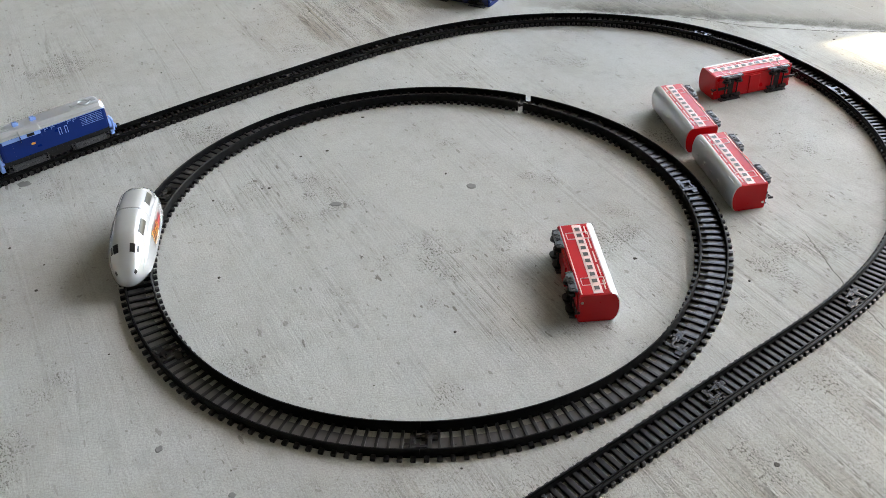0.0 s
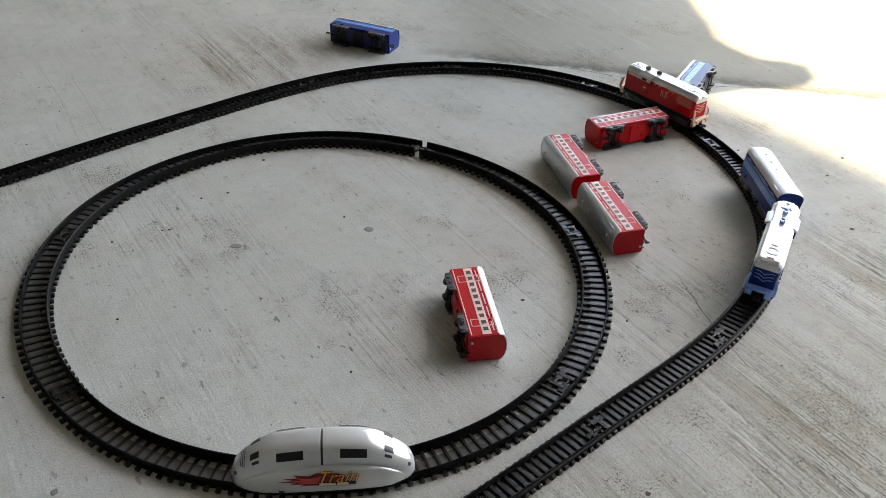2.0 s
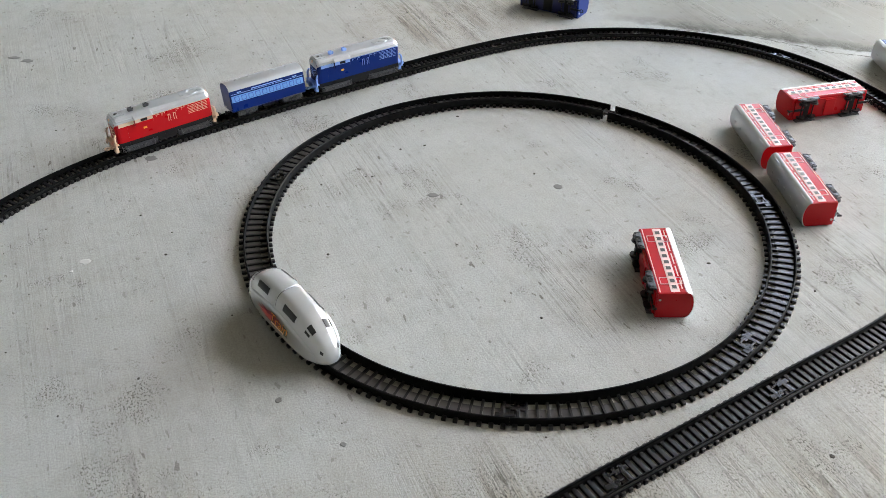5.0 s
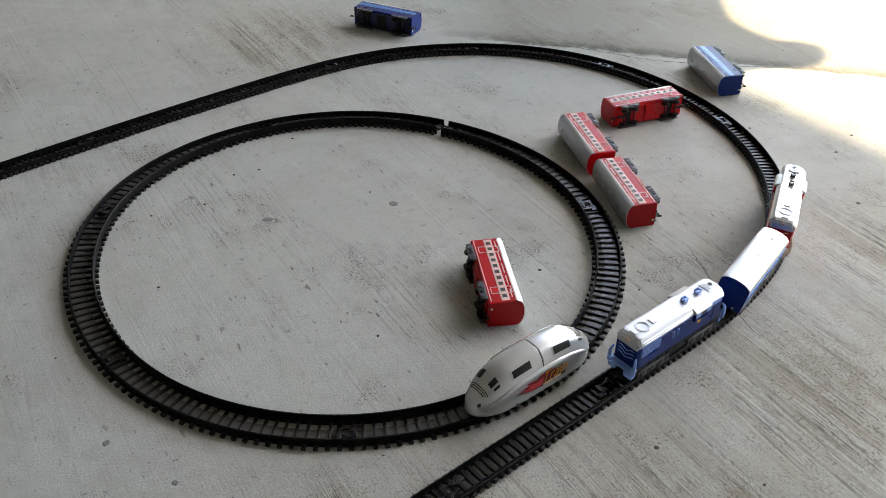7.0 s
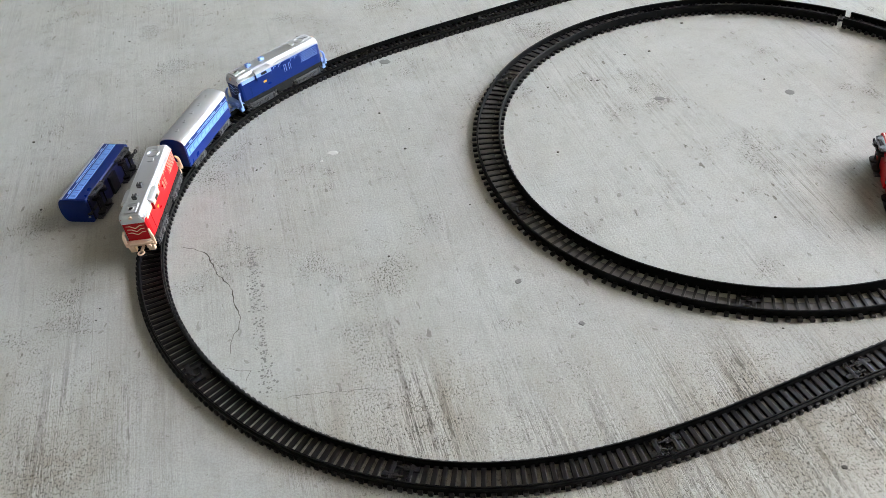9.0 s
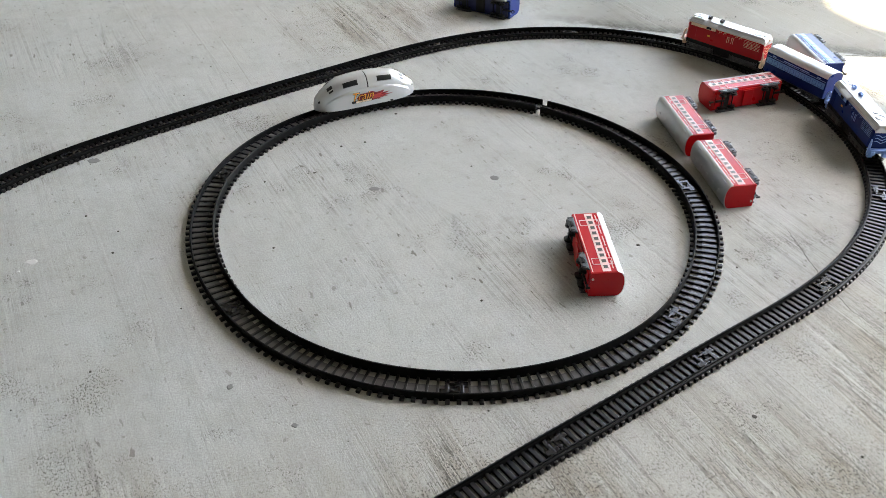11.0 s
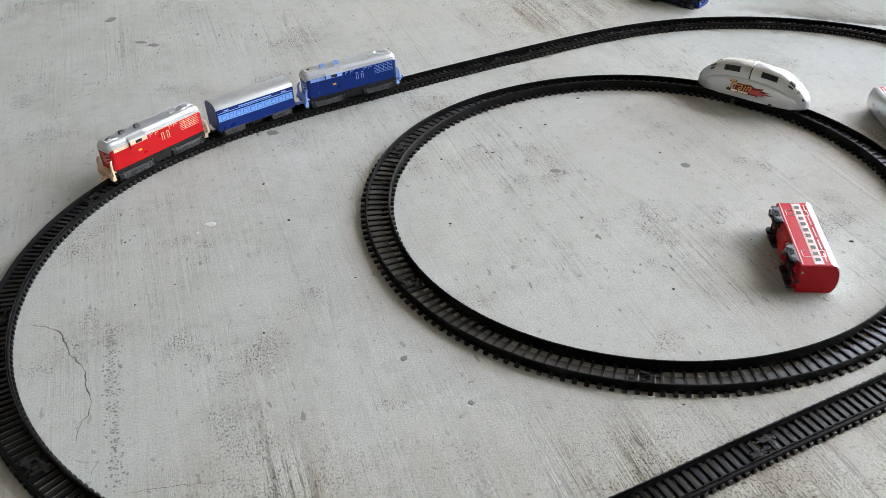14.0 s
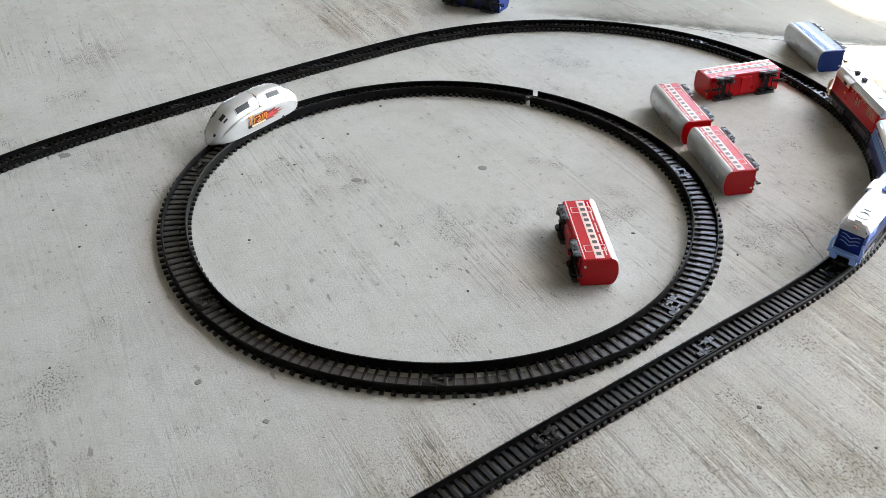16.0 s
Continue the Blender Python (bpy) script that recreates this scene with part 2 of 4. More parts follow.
M_BOGIE = plastic("dusty_bogie_plastic", (0.040, 0.043, 0.052), 0.30, 0.35, gloss=0.7)
M_GOLD = plastic("gold_orange_print", (0.85, 0.33, 0.05), 0.4, 0.03)
M_GLASS = plastic("black_window_plastic", (0.006, 0.006, 0.007), 0.32, 0.03, gloss=0.35)
M_YELLOW = plastic("yellow_print", (0.85, 0.40, 0.04), 0.4, 0.05)
M_FLAME = plastic("flame_red_print", (0.20, 0.006, 0.016), 0.4, 0.05)
M_EMBER = plastic("bright_red_print", (0.60, 0.055, 0.06), 0.4, 0.05)
M_CHALK = plastic("white_paint_drip", (0.55, 0.55, 0.52), 0.7, 0.1)
M_DIRT = plastic("dark_dirt", (0.07, 0.062, 0.052), 0.85, 0.3)
M_STEEL = plastic("bare_steel", (0.55, 0.55, 0.53), 0.3, 0.1, 0.9)

# ---- mesh helpers ----


def part(name, bm, material, parent, label="", m=None, smooth=False):
    me = bpy.data.meshes.new(name)
    bm.normal_update()
    bm.to_mesh(me)
    bm.free()
    return part_of(name, me, material, parent, label, m, smooth)


def part_of(name, me, material, parent, label="", m=None, smooth=False):
    if not me.materials:
        me.materials.append(material)
    if smooth:
        me.polygons.foreach_set("use_smooth", [True] * len(me.polygons))
    ob = new(name, me)
    ob.parent = parent
    if m is not None:
        ob.matrix_basis = m
    if label:
        ob["label"] = label
    return ob


def shape(fill, *args, **kw):
    bm = bmesh.new()
    fill(bm, *args, **kw)
    return bm


def box(bm, x0, x1, y0, y1, z0, z1, bevel=0.0, m=None):
    before = set(bm.verts)
    r = bmesh.ops.create_cube(bm, size=1.0)
    t = Matrix.LocRotScale(((x0 + x1) / 2, (y0 + y1) / 2, (z0 + z1) / 2), None, (x1 - x0, y1 - y0, z1 - z0))
    bmesh.ops.transform(bm, matrix=t, verts=r["verts"])
    if bevel:
        es = {e for v in r["verts"] for e in v.link_edges}
        bmesh.ops.bevel(bm, geom=list(es), offset=bevel, segments=2, affect="EDGES", profile=0.6)
    if m is not None:
        bmesh.ops.transform(bm, matrix=m, verts=[v for v in bm.verts if v not in before])


def rod(bm, a, b, r, r2=None, seg=10):
    a, b = Vector(a), Vector(b)
    d = b - a
    m = Matrix.Translation((a + b) / 2) @ d.to_track_quat("Z", "Y").to_matrix().to_4x4()
    bmesh.ops.create_cone(bm, cap_ends=True, segments=seg, radius1=r, radius2=r if r2 is None else r2, depth=d.length, matrix=m)


def ring(bm, center, major, minor, axis="Z", seg=20, sub=6, squash=1.0):
    """A torus."""
    turn = {"Z": Matrix.Identity(4), "Y": pose(0, 0, 0, 90), "X": pose(0, 0, 0, 0, 90)}[axis]
    grid = []
    for i in range(seg):
        a = 2 * math.pi * i / seg
        row = []
        for j in range(sub):
            b = 2 * math.pi * j / sub
            p = Vector(((major + minor * math.cos(b)) * math.cos(a), (major + minor * math.cos(b)) * math.sin(a) * squash, minor * math.sin(b)))
            row.append(bm.verts.new(Vector(center) + turn @ p))
        grid.append(row)
    for i in range(seg):
        for j in range(sub):
            bm.faces.new((grid[i][j], grid[(i + 1) % seg][j], grid[(i + 1) % seg][(j + 1) % sub], grid[i][(j + 1) % sub]))


def loft(bm, profile, xs, closed=True):
    """A (y, z) profile carried along x; xs: x and an optional scale in y and z about (0, mid)."""
    rows = []
    for x, sy, sz in xs:
        rows.append([bm.verts.new((x, y * sy, z * sz)) for y, z in profile])
    n = len(profile)
    for a, b in zip(rows, rows[1:]):
        for j in range(n if closed else n - 1):
            bm.faces.new((a[j], a[(j + 1) % n], b[(j + 1) % n], b[j]))
    if closed:
        bm.faces.new(rows[0][::-1])
        bm.faces.new(rows[-1])
    bmesh.ops.recalc_face_normals(bm, faces=bm.faces)


def slab(bm, outline, z0, z1):
    """A flat polygon with thickness."""
    lo = [bm.verts.new((x, y, z0)) for x, y in outline]
    hi = [bm.verts.new((x, y, z1)) for x, y in outline]
    n = len(outline)
    for i in range(n):
        bm.faces.new((lo[i], lo[(i + 1) % n], hi[(i + 1) % n], hi[i]))
    f = [bm.faces.new(hi), bm.faces.new(lo[::-1])]
    bmesh.ops.triangulate(bm, faces=f)
    bmesh.ops.recalc_face_normals(bm, faces=bm.faces)


def structure(name, bm, material, label, category):
    ob = part(name, bm, material, None)
    return tagged(ob, label, category, kind="structure")


def thing(name, label, category, group="", m=None):
    ob = new(name)
    ob.empty_display_size = 0.02
    if m is not None:
        ob.matrix_basis = m
    return tagged(ob, label, category, group)


# ---- the setting ----
OPEN_N = Vector((0.825, 0.566, 0))           # towards the open side of the porch
OPEN_T = Vector((-0.566, 0.825, 0))


def wall_frame(u0, u1, v0, v1):
    """Corners in plan, u along the open side, v towards it."""
    return [tuple((OPEN_T * u + OPEN_N * v)[:2]) for u, v in ((u0, v0), (u1, v0), (u1, v1), (u0, v1))]


structure("floor", shape(slab, [(-30, -30), (30, -30), (30, 30), (-30, 30)], -0.2, 0.0), M_FLOOR,
          "pale grey brushed concrete floor with stains and fine cracks", "floor")
# unseen ceiling; height and edge are set from the straight shadow it casts
ROOF_H = 4.0
edge_v = 0.925 + ROOF_H / math.tan(SUN_ELEV) * OPEN_N.dot(SUN_DIR.normalized().xy.normalized().to_3d())
structure("ceiling", shape(slab, wall_frame(-3.4, 3.4, -3.4, edge_v), ROOF_H, ROOF_H + 0.15), M_SURROUND, "unseen plain porch ceiling whose edge casts the straight shadow", "ceiling")
# unseen walls, added so that sky light enters from the open side only
structure("unseen_wall_back", shape(slab, wall_frame(-3.2, 3.2, -3.4, -3.2), 0.0, ROOF_H), M_SURROUND, "unseen plain wall added behind to hold back sky light", "wall")
structure("unseen_wall_far", shape(slab, wall_frame(3.2, 3.4, -3.4, edge_v), 0.0, ROOF_H), M_SURROUND, "unseen plain wall added at the far end to block sky light", "wall")
structure("unseen_wall_side", shape(slab, wall_frame(-3.4, -3.2, -3.4, edge_v), 0.0, ROOF_H), M_SURROUND, "unseen plain wall added at the near end to block sky light", "wall")
# unseen sheet, added and cut to cast the wavy shadow on the sunlit strip
SHADE_SHEET_H = 1.1
shift = SUN_DIR.xy * (SHADE_SHEET_H / SUN_DIR.z)
shade = [(0.30, 0.53), (0.70, 0.555), (0.777, 0.572), (0.841, 0.584), (0.901, 0.587), (0.955, 0.602), (0.992, 0.645), (0.988, 0.698), (0.951, 0.721), (0.895, 0.735), (0.856, 0.805),
         (0.840, 0.854), (0.854, 0.94), (0.850, 1.00), (0.852, 1.09), (0.87, 1.25), (0.90, 1.6), (0.7, 1.9), (0.30, 1.9)]
structure("awning", shape(slab, [(x + shift.x, y + shift.y) for x, y in shade], SHADE_SHEET_H, SHADE_SHEET_H + 0.01), M_SURROUND,
          "unseen wavy-edged sheet added to shade part of the sunlit strip", "awning")

# ---- the tracks ----


class Line:
    """A closed smooth line through joints, clockwise; straight: the joints after which a straight piece lies."""

    def __init__(self, joints, straight=(), bulge=1.03):
        n = self.n = len(joints)
        js = [Vector(p) for p in joints]
        tan = []
        for i, p in enumerate(js):
            a, b = js[i - 1], js[(i + 1) % n]
            t = (b - a).normalized()
            if i in straight and (i - 1) % n not in straight:
                t = ((b - p).normalized() * 0.75 + (p - a).normalized() * 0.25).normalized()
            if i not in straight and (i - 1) % n in straight:
                t = ((p - a).normalized() * 0.75 + (b - p).normalized() * 0.25).normalized()
            tan.append(t)
        pts = []
        for i in range(n):
            p, q = js[i], js[(i + 1) % n]
            d = (q - p).length * (1.0 if i in straight else bulge)
            for k in range(40):
                u = k / 40
                pts.append(p * (2 * u**3 - 3 * u**2 + 1) + tan[i] * (d * (u**3 - 2 * u**2 + u)) + q * (3 * u**2 - 2 * u**3) + tan[(i + 1) % n] * (d * (u**3 - u**2)))
        self.s = [0.0]
        for a, b in zip(pts, pts[1:] + pts[:1]):
            self.s.append(self.s[-1] + (b - a).length)
        self.length = self.s[-1]
        self.x, self.y = np.array([p.x for p in pts] + [pts[0].x]), np.array([p.y for p in pts] + [pts[0].y])

    def at(self, s):
        s = s % self.length
        return Vector((float(np.interp(s, self.s, self.x)), float(np.interp(s, self.s, self.y)), 0))

    def frame_at(self, s):
        p, d = self.at(s), (self.at(s + 0.004) - self.at(s - 0.004)).normalized()
        return p, d, Vector((-d.y, d.x, 0))


def sweep(line, s0, s1, off, prof, mid, steps=22):
    """A (side, z) profile carried along the line from s0 to s1."""
    bm = bmesh.new()
    rows = []
    for k in range(steps + 1):
        p, d, nrm = line.frame_at(s0 + (s1 - s0) * k / steps)
        rows.append([bm.verts.new(p - mid + nrm * (off + y) + Vector((0, 0, z))) for y, z in prof])
    n = len(prof)
    for p, q in zip(rows, rows[1:]):
        for j in range(n):
            bm.faces.new((p[j], q[j], q[(j + 1) % n], p[(j + 1) % n]))
    bm.faces.new(rows[0])
    bm.faces.new(rows[-1][::-1])
    bmesh.ops.recalc_face_normals(bm, faces=bm.faces)
    return bm


def mesh_from(name, bm):
    me = bpy.data.meshes.new(name)
    bm.to_mesh(me)
    bm.free()
    return me


ROUND = Line([(r * math.cos(radians(a)), r * math.sin(radians(a))) for a, r in
              ((65.3, 0.376), (12.8, 0.382), (-38.5, 0.3845), (-88.4, 0.379), (-140.0, 0.3745), (166.0, 0.386), (115.3, 0.382))], bulge=1.055)
bm = bmesh.new()
box(bm, -0.0017, 0.0017, -0.0165, 0.0165, 0.0004, 0.0044, 0.0005)
SLEEPER_ROUND = mesh_from("sleeper", bm)
bm = bmesh.new()
box(bm, -0.0029, 0.0029, -0.0034, 0.0034, 0.0, 0.0044, 0.0012)
TOOTH_ROUND = mesh_from("sleeper_end", bm)


def round_piece(i):
    s0, s1 = ROUND.s[i * 40], ROUND.s[i * 40 + 40]
    s0 += 0.0045 if i == 0 else 0.00005
    s1 -= 0.0045 if i == 6 else 0.00005
    mid = ROUND.at((s0 + s1) / 2)
    top = thing("curved_track", "black plastic curved toy track with tall side walls and open sleepers", "toy track", "round track", Matrix.Translation(mid))
    for off, high, nm in ((-0.0176, 0.0162, "inner_rail"), (0.0160, 0.0124, "outer_rail")):
        wall = [(-0.0014, 0.0), (0.0014, 0.0), (0.0011, high - 0.0010), (0.0006, high), (-0.0006, high), (-0.0011, high - 0.0010)]
        part(nm, sweep(ROUND, s0, s1, off, wall, mid), M_BLACK, top)
    plate = [(-0.0095, 0.0008), (0.0115, 0.0008), (0.0115, 0.0022), (-0.0095, 0.0022)]
    part("rail_base", sweep(ROUND, s0, s1, 0.0030, plate, mid), M_PLATE, top)
    count = 26
    for k in range(count):
        p, d, nrm = ROUND.frame_at(s0 + (s1 - s0) * (k + 0.5) / count)
        m = Matrix.Translation(p - mid) @ Matrix.Rotation(math.atan2(d.y, d.x), 4, "Z")
        bar = part_of("sleeper", SLEEPER_ROUND, M_BLACK2, top, m=m)
        for sg in (-1, 1):
            part_of("sleeper_end", TOOTH_ROUND, M_BLACK2, bar, m=Matrix.Translation((0, sg * 0.0208, 0)))
    for s, sg in ((s0 + 0.009, 1), (s1 - 0.009, -1)):
        p, d, nrm = ROUND.frame_at(s)
        m = Matrix.Translation(p - mid) @ Matrix.Rotation(math.atan2(d.y, d.x), 4, "Z")
        bm = bmesh.new()
        box(bm, -0.009, 0.008, sg * 0.0065 - 0.0042, sg * 0.0065 + 0.0042, 0.0030, 0.0052, 0.0005)
        box(bm, -0.010 * sg - 0.006, -0.010 * sg + 0.006, sg * 0.0065 - 0.0014, sg * 0.0065 + 0.0014, 0.0035, 0.0062, 0.0004)
        box(bm, -0.003, 0.002, -0.013, 0.013, 0.0030, 0.0056, 0.0005)
        part("joint_clip", bm, M_CLIP, top, "shiny black joint clip", m)
    return top


for i in range(7):
    round_piece(i)

# the long loop: joints between its pieces, clockwise from the start of the far straight
JOINTS = [(-0.650, 0.145), (-0.461, 0.305), (-0.262, 0.459), (-0.052, 0.604), (0.235, 0.679), (0.499, 0.593), (0.672, 0.353), (0.676, 0.067),
          (0.519, -0.167), (0.324, -0.318), (0.127, -0.465), (-0.064, -0.605), (-0.324, -0.687), (-0.603, -0.599), (-0.783, -0.380), (-0.803, -0.104)]
STRAIGHT = (0, 1, 2, 8, 9, 10)
LOOP = Line(JOINTS, STRAIGHT)
LOOP_LEN = LOOP.length
bm = bmesh.new()
box(bm, -0.0027, 0.0027, -0.0145, 0.0145, 0.0006, 0.0046, 0.0007)
SLEEPER_LOOP = mesh_from("sleeper", bm)
bm = bmesh.new()
box(bm, -0.0028, 0.0028, -0.0022, 0.0022, 0.0, 0.0062, 0.0013)
TOOTH_LOOP = mesh_from("sleeper_end", bm)


def loop_piece(i):
    s0, s1 = LOOP.s[i * 40] + 0.0001, LOOP.s[i * 40 + 40] - 0.0001
    straight = i in STRAIGHT
    mid = LOOP.at((s0 + s1) / 2)
    top = thing("straight_track" if straight else "curved_track", "black plastic %s toy track with close sleepers and ridged edges" % ("straight" if straight else "curved"),
                "toy track", "long track loop", Matrix.Translation(mid))
    for sg, nm in ((-1, "inner_rail"), (1, "outer_rail")):
        prof = [(-0.0020, 0.0), (0.0022, 0.0), (0.0022, 0.0090), (0.0010, 0.0098), (-0.0002, 0.0100), (-0.0004, 0.0122), (-0.0016, 0.0122), (-0.0020, 0.0098)]
        part(nm, sweep(LOOP, s0, s1, sg * 0.0158, [(sg * y, z) for y, z in prof], mid), M_BLACK, top)
    count = round((s1 - s0) / 0.0102)
    for k in range(count):
        p, d, nrm = LOOP.frame_at(s0 + (s1 - s0) * (k + 0.5) / count)
        bar = part_of("sleeper", SLEEPER_LOOP, M_BLACK2, top, m=Matrix.Translation(p - mid) @ Matrix.Rotation(math.atan2(d.y, d.x), 4, "Z"))
        for sg in (-1, 1):
            part_of("sleeper_end", TOOTH_LOOP, M_BLACK2, bar, m=Matrix.Translation((0, sg * 0.0188, 0)))
    for s, sg in ((s0 + 0.010, 1), (s1 - 0.010, -1)):
        p, d, nrm = LOOP.frame_at(s)
        m = Matrix.Translation(p - mid) @ Matrix.Rotation(math.atan2(d.y, d.x), 4, "Z")
        bm = bmesh.new()
        box(bm, -0.010, 0.008, sg * 0.0055 - 0.0035, sg * 0.0055 + 0.0035, 0.0048, 0.0070, 0.0005)
        box(bm, -0.010 * sg - 0.006, -0.010 * sg + 0.006, sg * 0.0055 - 0.0012, sg * 0.0055 + 0.0012, 0.0050, 0.0078, 0.0004)
        box(bm, -0.004, 0.001, -0.011, 0.011, 0.0048, 0.0072, 0.0005)
        part("joint_clip", bm, M_CLIP, top, "shiny black joint clip", m)
    return top


for i in range(16):
    loop_piece(i)

# ---- rolling stock; every vehicle: x ahead, y to its left, z up from the rail top ----


def mesh_of(name, fill, *args, **kw):
    bm = shape(fill, *args, **kw)
    me = bpy.data.meshes.new(name)
    bm.to_mesh(me)
    bm.free()
    return me


def wheel_shape(bm, r=0.0062):
    rod(bm, (0, -0.0016, 0), (0, 0.0016, 0), r, seg=18)
    rod(bm, (0, -0.0022, 0), (0, -0.0012, 0), r * 1.18, seg=18)
    rod(bm, (0, -0.0030, 0), (0, 0.0030, 0), r * 0.35, seg=10)


WHEEL = mesh_of("wheel", wheel_shape)


def bogie(parent, x, gauge=0.0135, length=0.037, side=0.0205, axles=(-0.0105, 0.0105)):
    """A bogie with moulded side frames, springs and axle boxes, and its wheels."""
    ob = part("bogie", shape(box, -0.005, 0.005, -side + 0.0022, side - 0.0022, 0.0080, 0.0115, 0.0006), M_DARK, parent, m=Matrix.Translation((x, 0, 0)))
    for sg in (-1, 1):
        bm = bmesh.new()
        y0, y1 = sorted((sg * (side - 0.0024), sg * side))
        box(bm, -length / 2, length / 2, y0, y1, 0.0092, 0.0120, 0.0006)
        box(bm, -length / 2 + 0.005, length / 2 - 0.005, y0, y1, 0.0022, 0.0046, 0.0005)
        for ax in axles:
            rod(bm, (ax, sg * (side - 0.002), 0.0062), (ax, sg * (side + 0.0014), 0.0062), 0.0033, seg=12)
            box(bm, ax - 0.0046, ax + 0.0046, *sorted((sg * (side - 0.002), sg * (side + 0.0007))), 0.0082, 0.0108, 0.0004)
            for d in (-1, 1):       # sloping struts between the boxes
                rod(bm, (ax + d * 0.0030, sg * side, 0.0040), (ax + d * 0.0068, sg * side, 0.0100), 0.0010, seg=6)
        for mx in [(p + q) / 2 for p, q in zip(axles, axles[1:])]:
            for k in (-1, 0, 1):
                rod(bm, (mx + 0.0026 * k, sg * (side + 0.0005), 0.0036), (mx + 0.0026 * k, sg * (side + 0.0005), 0.0094), 0.0010, seg=8)
        for ex in (-length / 2, length / 2):
            rod(bm, (ex * 0.90, sg * side, 0.0030), (ex * 0.97, sg * side, 0.0105), 0.0014, seg=8)
        part("side_frame", bm, M_BOGIE, ob, "dusty grey moulded side frame")
    for ax in axles:
        part("axle", shape(rod, (ax, -gauge, 0.0062), (ax, gauge, 0.0062), 0.0013, None, 8), M_GLASS, ob)
    for ax in axles:
        for sg in (-1, 1):
            part_of("wheel", WHEEL, M_GLASS, ob, m=pose(ax, sg * gauge, 0.0062, 0, 0, 0 if sg > 0 else 180))
    return ob


COACH_L, COACH_W = 0.140, 0.0205


def coach(name, label, group, body_mat, band_mat, pane_mat, floor_mat, red):
    top = thing(name, label, "toy train car", group)
    hl, w = COACH_L / 2, COACH_W
    side = [(-w + 0.0015, 0.0110), (w - 0.0015, 0.0110), (w, 0.0125), (w, 0.0490), (w - 0.0010, 0.0505), (-w + 0.0010, 0.0505), (-w, 0.0490), (-w, 0.0125)]
    body = part("body", shape(loft, side, [(-hl, 0.97, 1), (-hl + 0.001, 1, 1), (hl - 0.001, 1, 1), (hl, 0.97, 1)]), body_mat, top)
    arc = [(-w - 0.0006, 0.0492)] + [(-(w + 0.0006) * math.cos(a), 0.0497 + 0.0105 * math.sin(a) ** 0.85) for a in [math.pi * k / 16 for k in range(1, 16)]] + [(w + 0.0006, 0.0492)]
    roof = part("roof", shape(loft, arc, [(-hl - 0.0004, 0.995, 0.998), (-hl + 0.0012, 1, 1), (hl - 0.0012, 1, 1), (hl + 0.0004, 0.995, 0.998)]), M_SILVER, top,
                "silver curved roof", smooth=True)
    roof.data.set_sharp_from_angle(angle=radians(35))
    bm_end = [(y * 0.96, z - 0.0012) for y, z in arc]
    for sx in (-1, 1):      # coloured end walls closing the roof arch
        part("end_wall", shape(loft, [(-w + 0.001, 0.012)] + bm_end + [(w - 0.001, 0.012)], sorted([(sx * (hl - 0.002), 1, 1), (sx * (hl + 0.0008), 1, 1)])), body_mat, top)
    vent = None
    for k in range(5):
        m = Matrix.Translation((-0.048 + 0.024 * k, 0, 0.0599))
        if vent is None:
            bm = bmesh.new()
            rod(bm, (0, 0, -0.0005), (0, 0, 0.0008), 0.0030, 0.0026, 16)
            ring(bm, (0, 0, 0.0008), 0.0026, 0.0005, "Z", 16, 5)
            vent = part("roof_vent", bm, M_SILVER, roof, m=m)
        else:
            part_of("roof_vent", vent.data, M_SILVER, roof, m=m)
    # long rain strips near the eaves
    for sg in (-1, 1):
        for x in (-0.05, 0.05):
            part("rain_strip", shape(box, x - 0.008, x + 0.008, sg * 0.0186 - 0.0005, sg * 0.0186 + 0.0005, 0.0545, 0.0556, 0.0002), M_SILVER, roof)
    # printed window band, windows and lines on either side
    frame_me = mesh_of("window", box, -0.0046, 0.0046, -0.0003, 0.0003, -0.0042, 0.0042, 0.0002)
    pane_me = mesh_of("pane", box, -0.0033, 0.0033, -0.0003, 0.0003, -0.0031, 0.0031, 0.0002)
    for sg in (-1, 1):
        y = sg * (w + 0.0002)
        part("window_band", shape(box, -hl + 0.002, hl - 0.002, y - 0.0003, y + 0.0003, 0.0285, 0.0400, 0.0002), band_mat, body)
        for k in range(10):
            x = -0.0585 + 0.013 * k
            win = part_of("window", frame_me, M_PINK if red else M_FRAME, body, m=Matrix.Translation((x, y + sg * 0.0003, 0.0342)))
            part_of("pane", pane_me, pane_mat, win, m=Matrix.Translation((0, sg * 0.0003, 0)))
        lines = bmesh.new()
        if red:
            for x0, x1 in ((-0.062, -0.045), (-0.036, -0.015), (-0.010, 0.012), (0.018, 0.040), (0.048, 0.064)):
                box(lines, x0, x1, y - 0.0003, y + 0.0003, 0.0432, 0.0446)
            box(lines, -hl + 0.002, hl - 0.002, y - 0.0003, y + 0.0003, 0.0475, 0.0492)
            box(lines, -hl + 0.002, hl - 0.002, y - 0.0003, y + 0.0003, 0.0140, 0.0152)
            for x in (-0.0520, -0.0390, 0.0390, 0.0520):      # door outlines
                box(lines, x - 0.0005, x + 0.0005, y - 0.0004, y + 0.0004, 0.0185, 0.0460)
            for x in (-0.0455, 0.0455):
                box(lines, x - 0.0065, x + 0.0065, y - 0.0004, y + 0.0004, 0.0180, 0.0189)
                box(lines, x - 0.0065, x + 0.0065, y - 0.0004, y + 0.0004, 0.0452, 0.0461)
            part("stripe", lines, M_PINK, body, "pale pink printed stripes")
        else:
            box(lines, -hl + 0.002, hl - 0.002, y - 0.0003, y + 0.0003, 0.0425, 0.0432)
            box(lines, -0.030, 0.030, y - 0.0003, y + 0.0003, 0.0448, 0.0462)
